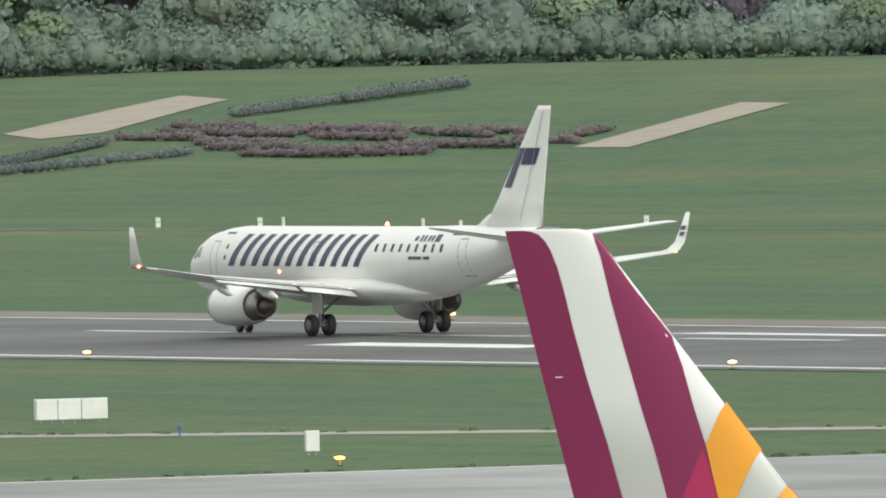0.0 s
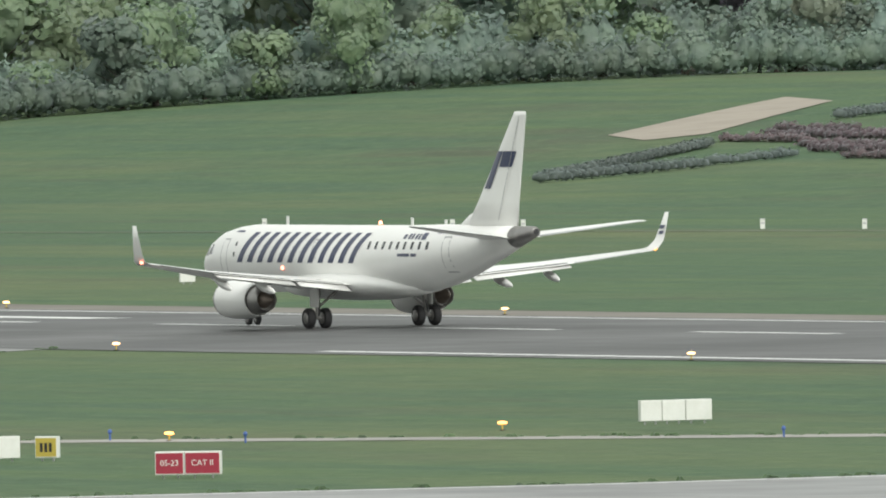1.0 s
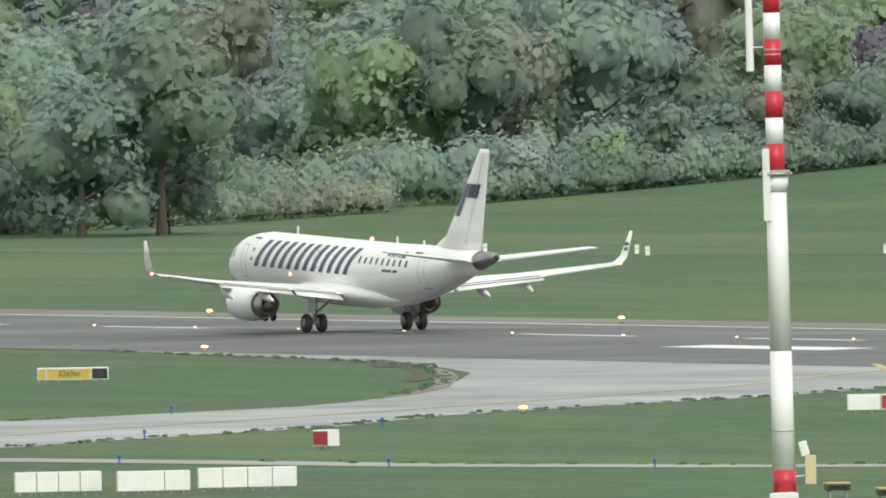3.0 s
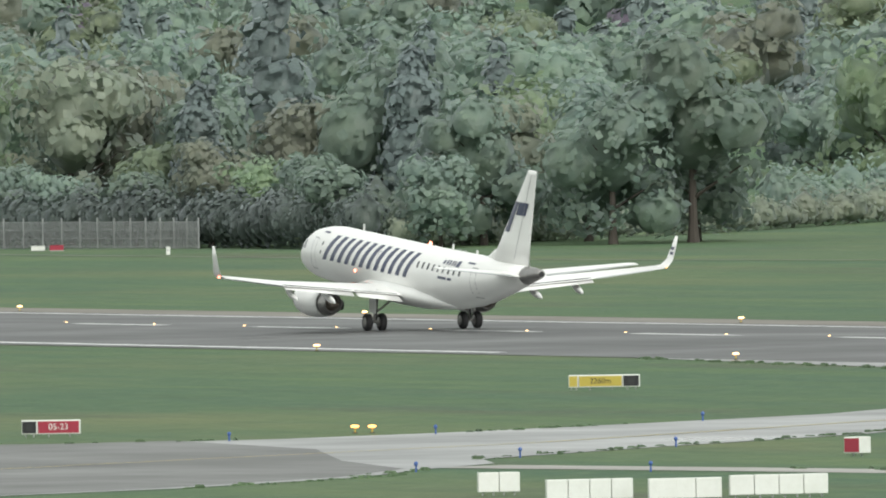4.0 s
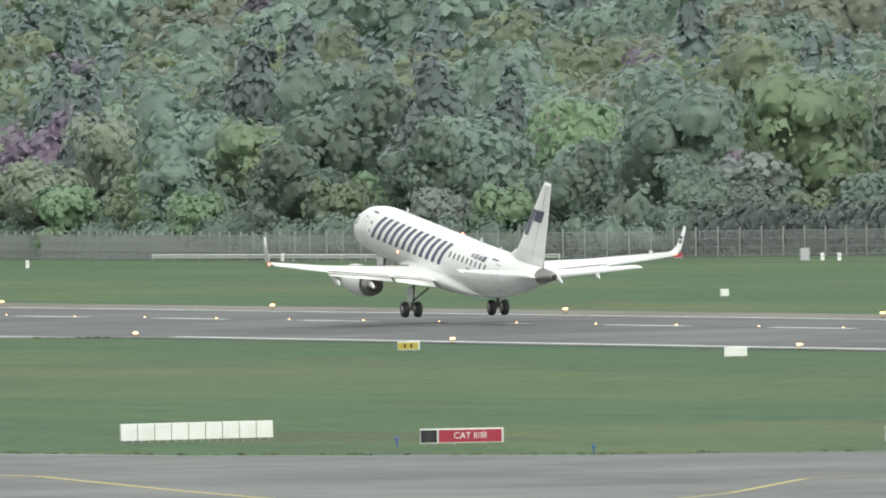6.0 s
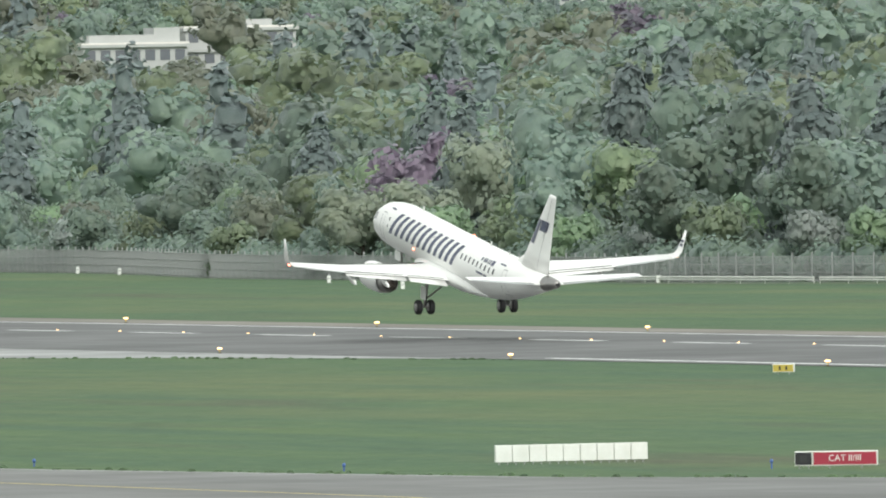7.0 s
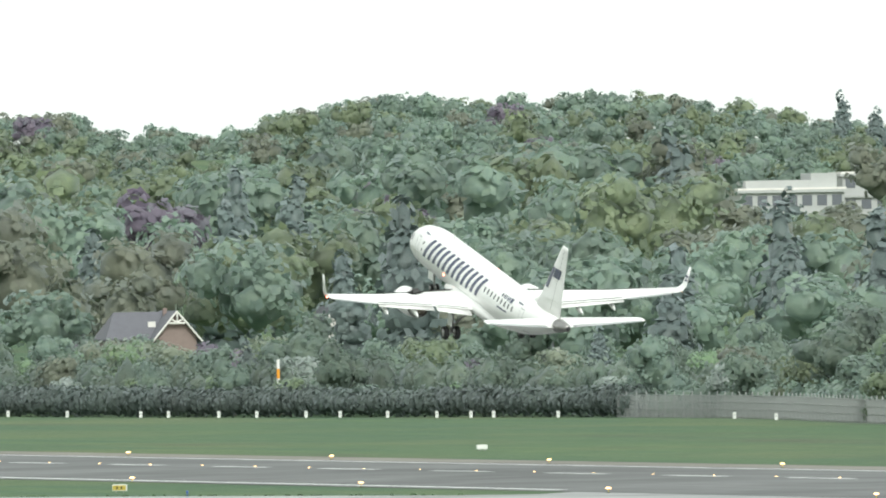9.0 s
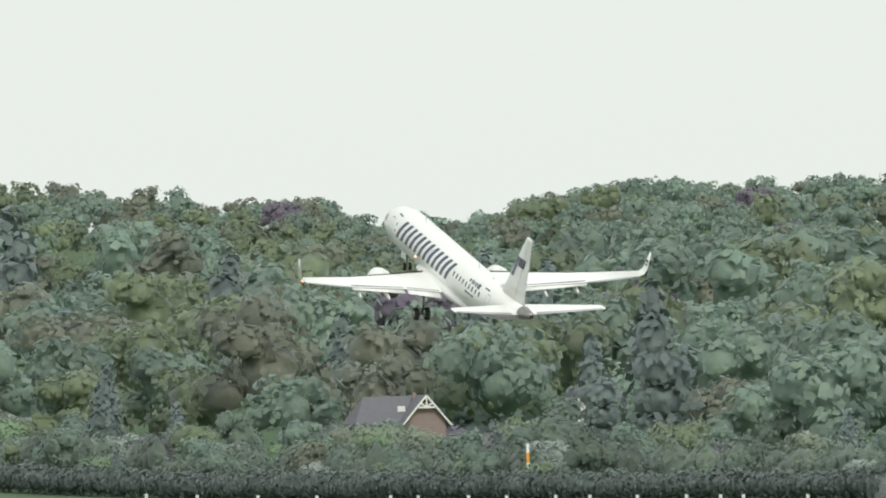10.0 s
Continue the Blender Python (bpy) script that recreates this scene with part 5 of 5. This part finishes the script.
def build_borders():
    # tall boundary hedge
    leaf_strip("hedge", [(s, border(s) + 0.5) for s in range(1985, 2450, 12)], 2.6, 2.9, "hedge", "long dark boundary hedge below the trees", 22, 0.26, 0.12, 40)
    leaf_strip("hedge", [(s, border(s) + 2) for s in range(1608, 1700, 8)], 3.0, 4.4, "hedge", "tall dark hedge along the airfield edge", 20, 0.28, 0.15, 41)
    leaf_strip("undergrowth", [(s, border(s) + 3) for s in range(1696, 2000, 10)], 3.2, 2.8, "mid", "green bushes along the fence", 18, 0.26, 0.45, 42)
    leaf_strip("undergrowth", [(wood_line(o) + 1, o) for o in range(172, 260, 11)], 3.0, 2.6, "olive", "pale scrub at the foot of the bank", 18, 0.26, 0.4, 43)
    leaf_strip("undergrowth", [(wood_line(o) + 2, o) for o in range(258, 560, 10)], 3.4, 3.2, "mid", "dark green scrub along the edge of the wood", 18, 0.27, 0.35, 44)
    leaf_strip("undergrowth", [(wood_line(o) + 9, o) for o in range(236, 560, 10)], 3.4, 5.2, "mid", "dark green thicket inside the wood's edge", 12, 0.3, 0.35, 45)
    leaf_strip("undergrowth", [(s, border(s) + 9) for s in range(1612, 2440, 10)], 3.4, 4.6, "mid", "dense thicket under the trees", 11, 0.3, 0.4, 46)
    # wire fence in bays
    f = thing("wire_fence", rw_pose(0, 0), "grey wire mesh boundary fence with posts", "fence")
    bay = bpy.data.meshes.new("mesh_panel")
    vv, ff = [], []
    for k in range(26):
        x = k * 0.1
        b = len(vv)
        vv += [(x, 0, 0), (x + 0.018, 0, 0), (x + 0.018, 0, 2.2), (x, 0, 2.2), (x, 0.02, 0), (x + 0.018, 0.02, 0), (x + 0.018, 0.02, 2.2), (x, 0.02, 2.2)]
        ff += [(b, b + 1, b + 2, b + 3), (b + 7, b + 6, b + 5, b + 4), (b + 1, b + 5, b + 6, b + 2), (b + 4, b, b + 3, b + 7)]
    for z in (0.15, 0.8, 1.5, 2.15):
        b = len(vv)
        vv += [(0, -0.02, z), (2.55, -0.02, z), (2.55, -0.02, z + 0.04), (0, -0.02, z + 0.04), (0, 0.03, z), (2.55, 0.03, z), (2.55, 0.03, z + 0.04), (0, 0.03, z + 0.04)]
        ff += [(b, b + 1, b + 2, b + 3), (b + 7, b + 6, b + 5, b + 4), (b + 3, b + 2, b + 6, b + 7)]
    bay.from_pydata(vv, [], ff)
    bay.materials.append(STEEL)
    post = bpy.data.meshes.new("fence_post")
    bm = box_bm(-0.05, 0.05, -0.05, 0.05, 0, 2.5)
    bm.to_mesh(post)
    bm.free()
    post.materials.append(STEEL)
    s = 1640.0
    while s < 1986:
        o = border(s) - 0.5
        o2 = border(s + 2.6) - 0.5
        for me, nm in ((bay, "mesh_panel"), (post, "fence_post")):
            ob = new(nm, me)
            ob.parent = f
            ob.matrix_basis = pose(s, -o, 0, 0, 0, math.degrees(math.atan2(-(o2 - o), 2.6)))
        s += 2.6
    # white guard rails
    for a, b, n in (((1712, 139), (1772, 133.5), 12), ((2066, 138), (2092, 133), 6), ((1690, 142), (1711, 139.2), 4)):
        g = thing("guard_rail", rw_pose(0, 0), "low white guard rail on posts beside the road", "rail", "guard rails")
        a3, b3 = Vector((a[0], -a[1], 0)), Vector((b[0], -b[1], 0))
        for z in (0.32, 0.52):
            tube("rail", a3 + Vector((0, 0, z)), b3 + Vector((0, 0, z)), 0.06, 0.06, BOX_WHITE, g, 8)
        for i in range(n + 1):
            p = a3 + (b3 - a3) * i / n
            tube("post", p, p + Vector((0, 0, 0.6)), 0.04, 0.04, BOX_WHITE, g, 8)


def build_cabinets():
    for s, o, w, h, mat, lab in ((1646.4, 147.8, 0.75, 0.95, STEEL, "grey metal cabinet beside the perimeter road"), (1651, 157.7, 1.1, 0.36, BOX_WHITE, "low white barrier block by the fence"), (1647.7, 158.1, 1.1, 0.42, RED, "low red barrier block by the fence"), (1689, 152, 0.7, 0.4, RED, "low red barrier block by the fence")):
        e = thing("roadside_cabinet" if mat == STEEL else "barrier_block", face_pose(s, o, 8), lab, "cabinet" if mat == STEEL else "barrier")
        part("body", box_bm(-w / 2, w / 2, -0.25, 0.25, 0, h, 0.03), mat, e)
        part("plinth", box_bm(-w / 2 - 0.04, w / 2 + 0.04, -0.29, 0.29, -0.02, 0.06), CONCRETE_GREY, e)
        part("cap", box_bm(-w / 2 - 0.03, w / 2 + 0.03, -0.28, 0.28, h, h + 0.05, 0.01), mat, e)


CONCRETE_GREY = paint("grey_concrete", (0.4, 0.4, 0.38), 0.8, 0.3, 1.0)


# ---------------------------------------------------------------- houses
ROOF = paint("roof_tiles_brown", (0.13, 0.13, 0.15), 0.7, 0.4, 1.5)
PANE = paint("dull_window", (0.15, 0.16, 0.18), 0.25, 0.2, 0.8)
# Brick is less orange than its own tone; haze is put into the colour.
BRICK = paint("brick_wall", (0.26, 0.20, 0.18), 0.8, 0.3, 2)
PLASTER = paint("white_plaster", (0.72, 0.70, 0.66), 0.7, 0.2, 0.8)
CONCRETE = paint("pale_concrete", (0.44, 0.45, 0.44), 0.7, 0.25, 0.3)


def build_house(s, o, yaw, w, ln, eave, ridge, wall_mat, label, truss=False):
    e = thing("house", face_pose(s, o, yaw, land(s, o) - 0.2), label, "house", "houses among the trees")
    prof = [(-w / 2, 0), (w / 2, 0), (w / 2, eave), (0, ridge), (-w / 2, eave)]
    vv = [(x, y, z) for y in (0, ln) for x, z in prof]
    ff = [(4, 3, 2, 1, 0), (5, 6, 7, 8, 9), (0, 1, 6, 5), (1, 2, 7, 6), (4, 0, 5, 9)]
    mesh_ob("wall", vv, ff, wall_mat, e)
    k = 0.5
    for sd in (1, -1):
        q = [(sd * (w / 2 + k), eave - k * (ridge - eave) / (w / 2)), (0, ridge)]
        vv = [(x, y, z + dz) for dz in (0.05, 0.25) for y in (-0.5, ln + 0.5) for x, z in q]
        ff = [(0, 1, 3, 2), (4, 6, 7, 5), (0, 4, 5, 1), (2, 3, 7, 6), (0, 2, 6, 4), (1, 5, 7, 3)]
        roof = mesh_ob("roof", vv, ff, ROOF, e, False, "dark slate roof slope")
        tube("barge_board", (q[0][0], -0.56, q[0][1] + 0.15), (0, -0.56, ridge + 0.15), 0.11, 0.11, PLASTER, e, 6, "white barge board")
    if truss:
        h = ridge - eave
        tube("collar_beam", (-w * 0.2, -0.56, eave + h * 0.58), (w * 0.2, -0.56, eave + h * 0.58), 0.12, 0.12, PLASTER, e, 6)
        tube("king_post", (0, -0.56, eave + h * 0.55), (0, -0.56, ridge), 0.1, 0.1, PLASTER, e, 6)
        for sd in (1, -1):
            tube("gable_brace", (0, -0.56, eave + h * 0.6), (sd * w * 0.17, -0.56, eave + h * 0.78), 0.1, 0.1, PLASTER, e, 6)
    for x in (-w * 0.22, w * 0.22):
        win = part("window", box_bm(x - 0.5, x + 0.5, -0.05, 0.02, eave * 0.45, eave * 0.45 + 1.2), GLASS, e)
        part("window_frame", box_bm(x - 0.58, x + 0.58, -0.04, 0.015, eave * 0.45 - 0.08, eave * 0.45), PLASTER, win)
    if w > 4:
        part("chimney", box_bm(-0.5, -0.1, ln * 0.5, ln * 0.5 + 0.5, ridge - 0.8, ridge + 0.5, 0.03), BRICK, e)
    return e


def build_block(s, o, yaw, w, d, z0, floors, fh, label, roofbits):
    e = thing("office_building", face_pose(s, o, yaw, 0), label, "building", "far buildings")
    z = z0
    part("wall", box_bm(-w / 2, w / 2, 0, d, 0, z0 + floors * fh, 0.05), CONCRETE, e)
    for f in range(floors):
        n = int(w / 2.2)
        for k in range(n):
            x = -w / 2 + (k + 0.5) * w / n
            part("window", box_bm(x - 0.75, x + 0.75, -0.06, 0.05, z + fh * 0.3, z + fh * 0.75), PANE, e)
        part("parapet", box_bm(-w / 2 - 0.4, w / 2 + 0.4, -0.5, d, z + fh - 0.5, z + fh - 0.08), CONCRETE, e)
        z += fh
    for x0, x1, h in roofbits:
        part("roof_unit", box_bm(x0, x1, 1, d - 2, z, z + h, 0.05), CONCRETE, e)
    part("roof_edge", box_bm(-w / 2 - 0.3, w / 2 + 0.3, -0.4, d + 0.3, z - 0.07, z + 0.25), PLASTER, e)


def build_town():
    h = build_house(2217, 166.6, 12, 4.4, 8, 6.9, 9.5, BRICK, "brick house with dark slate roof and white gable truss", True)
    vv = [(-7.2, 2, 6.6), (0, 2, 6.6), (0, 5.5, 9.45), (-5.6, 5.5, 9.45), (0, 9, 6.6), (-7.2, 9, 6.6)]
    mesh_ob("side_roof", vv + [(x, y, z + 0.2) for x, y, z in vv], [(0, 1, 2, 3), (3, 2, 4, 5), (0, 3, 5), (6, 9, 8, 7), (9, 11, 10, 8), (6, 11, 9), (0, 6, 7, 1), (0, 5, 11, 6)], ROOF, h, False, "dark hipped side roof")
    part("side_wall", box_bm(-6.8, -0.1, 2.4, 8.6, 0, 6.7), BRICK, h)
    part("skylight", box_bm(-2.3, -1.5, 3.4, 3.6, 8.0, 8.6), PLASTER, h)
    build_house(2241.7, 190.8, 10, 2.8, 8, 5.6, 9.0, PLASTER, "white plastered house with steep gable")
    build_house(2243, 185.7, -10, 3.2, 5, 2.4, 4.8, PLASTER, "low white gabled outbuilding beside the hedge")
    build_house(2167.7, 195, 20, 2.6, 6, 5.4, 8.4, PLASTER, "small white gabled house behind trees")
    build_block(3153, 522, 8, 16, 14, 13.0, 3, 3.6, "white office block with bands of windows above trees", ((-7, 3, 1.4), (3, 7, 2.4)))
    build_block(3160, 541, 8, 17, 14, 16.5, 3, 3.2, "white office wing with flat roof above trees", ((-5, 5, 1.2),))
    build_block(3986, 880, -4, 32, 18, 20.0, 4, 3.7, "large pale apartment block on the skyline", ((-9, 4, 3.0), (6, 14, 2.0)))
    p = thing("wind_pole", face_pose(2074, 137.6, 0, 0), "orange and white banded pole behind the hedge", "pole")
    for k in range(6):
        tube("pole_band", (0, 0, k * 0.95), (0, 0, (k + 1) * 0.95), 0.16, 0.16, MAST_WHITE if k % 2 else ORANGE, p, 10)


# ---------------------------------------------------------------- grass tufts along the pavement edges
def build_tufts():
    rng = np.random.default_rng(5)
    edges = [[(931, -24.6), (922.7, -34.2), (905.8, -47.6), (893.3, -58.6), (880.9, -72.2), (867.6, -85.9), (851, -97.5), (836, -112.8), (820.6, -127)],
             [(1055, -26.2), (1012, -30.9), (991, -35.3), (951.4, -50.2), (916.8, -67)], [(885.8, -93), (874.5, -107)], [(870.4, -117), (872.4, -124.4), (883.5, -135.7), (907, -146.7), (954, -155.7), (982, -158.5), (1100, -163)],
             [(781, -154), (792, -142.5), (804, -135)], [(672, -56.2), (690, -68), (708, -80.3), (726, -92.4), (748, -107), (760, -116), (775, -122.4), (791, -125.7)],
             [(662, -60), (661, -106), (662.3, -125), (667.8, -145), (675, -200)],
             [(1290, -25.8), (1330, -34.5), (1371, -47.5)], [(1416, -33.5), (1440, -44), (1480, -64)]]
    pts = []
    for e in edges:
        for (s0, o0), (s1, o1) in zip(e, e[1:]):
            ln = math.hypot(s1 - s0, o1 - o0)
            dens = 1.1
            for _ in range(int(ln * dens)):
                u = rng.uniform()
                pts.append((s0 + (s1 - s0) * u + rng.normal() * 0.35, o0 + (o1 - o0) * u + rng.normal() * 0.35, rng.uniform(0.04, 0.15)))
    keep = []
    for s, o, h in pts:
        keep.append((s, o, h))
    vv, ff = [], []
    for s, o, h in keep:
        for k in range(3):
            a = rng.uniform(0, math.tau)
            w = rng.uniform(0.12, 0.4)
            dx, dy = math.cos(a) * w, math.sin(a) * w
            b = len(vv)
            z = land(s, o)
            vv += [(s - dx, -o - dy, z - 0.02), (s + dx, -o + dy, z - 0.02), (s + dx * 0.5 + rng.normal() * 0.05, -o + dy * 0.5, z + h), (s - dx * 0.6, -o - dy * 0.6, z + h * rng.uniform(0.6, 1.0))]
            ff.append((b, b + 1, b + 2, b + 3))
    ob = mesh_ob("grass_tufts", vv, ff, LEAF["grass"])
    ob.matrix_basis = rw_pose(0, 0)
    tagged(ob, "ragged green grass tufts along the pavement edges", "grass", kind="stuff")


build_cabinets()
build_lamps()
build_marker_posts()
build_signs()
build_approach_lights()
build_mast()
build_parked_airliner()
build_beds()
build_borders()
build_town()
build_tufts()

# ---------------------------------------------------------------- a bird crossing before the woods
def build_bird():
    e = thing("bird", pose(-180, 370, 16.8), "small dark bird gliding on spread wings", "bird")
    rings = [[Vector((x, math.cos(k * math.tau / 10) * r, math.sin(k * math.tau / 10) * r * 0.9)) for k in range(10)] for x, r in ((-0.13, 0.012), (-0.06, 0.04), (0.02, 0.055), (0.09, 0.04), (0.13, 0.028), (0.17, 0.006))]
    vv, ff = loft(rings)
    mesh_ob("body", vv, ff, PLUMAGE, e, True)
    for sd in (1, -1):
        vv, ff = loft(wing_rings([(0.08, 0.13, 0.03 * sd, 0.02), (0.10, 0.12, 0.14 * sd, 0.05), (0.03, 0.07, 0.26 * sd, 0.03), (-0.03, 0.02, 0.33 * sd, 0.01)], 0.1))
        mesh_ob("wing", vv, ff, PLUMAGE, e, True)
    vv, ff = loft(wing_rings([(-0.10, 0.11, -0.045, 0.0), (-0.08, 0.14, 0.0, 0.005), (-0.10, 0.11, 0.045, 0.0)], 0.06))
    mesh_ob("tail", vv, ff, PLUMAGE, e, True)
    return e


bird = build_bird()

FLIGHT = [(0.0, 882.3, 0.00, 0.03, -0.22), (0.5, 914.8, 0.00, 0.03, -0.22), (1.0, 947.6, 0.00, 0.03, -0.22), (1.5, 980.6, 0.00, 0.03, -0.21), (2.0, 1014.6, 0.00, 0.03, -0.21), (2.2, 1028.3, 0.00, 0.25, -0.21), (3.3, 1105.2, 0.00, 2.49, -0.21), (3.5, 1119.3, 0.00, 2.95, -0.20), (4.0, 1155.1, 0.00, 4.26, -0.20), (4.5, 1191.1, 0.04, 5.27, -0.20), (5.0, 1227.7, 0.25, 6.31, -0.05), (5.5, 1264.4, 0.46, 6.77, 0.09), (7.0, 1376.2, 2.02, 9.24, 0.53), (7.5, 1413.9, 3.15, 9.94, 0.67), (8.0, 1451.5, 4.80, 11.06, 0.82), (8.5, 1488.8, 7.11, 12.46, 0.96), (9.0, 1526.6, 10.10, 13.01, 1.11), (9.5, 1564.9, 13.66, 13.89, 1.25), (10.0, 1602.9, 18.06, 14.79, 1.40)]


def motions():
    rows = []
    for t, s, h, pitch, yaw in FLIGHT:
        k = radians(pitch)
        p = rw(s + 0.5 * math.sin(k), 0.06, CROWN + 0.03 + h + 0.5 * (1 - math.cos(k)))
        rows.append((t, pose(p.x, p.y, p.z, 0, -pitch, math.degrees(HEAD) + 90 + yaw)))
    walk(airliner, rows)
    # the bird glides straight across
    rows = []
    for t in (0.0, 3.0, 6.0, 8.0, 8.7, 9.1, 9.5, 10.0):
        a = radians(-11.20 + 1.90 * (t - 8.7))
        rows.append((t, pose(400 * math.sin(a), 400 * math.cos(a), 16.75 - 0.55 * (t - 8.7), 8, 0, -math.degrees(a) + 6)))
    walk(bird, rows)
    # the wings bend upwards as they take the weight
    for w, sd in WINGS:
        walk(w, [(t, pose(0, 1.5 * sd, 2.06, a * sd) @ pose(0, -1.5 * sd, -2.06)) for t, a in ((0.0, 0.0), (3.3, 0.3), (4.5, 0.8), (5.5, 1.2), (7.5, 1.4), (10.0, 1.6))])
    # the struts extend as the weight comes off
    for g in GEAR:
        walk(g, [(t, pose(0, 0, z)) for t, z in ((0.0, 0.0), (4.3, 0.0), (4.8, -0.12), (5.5, -0.3), (6.2, -0.38), (10.0, -0.38))])


motions()
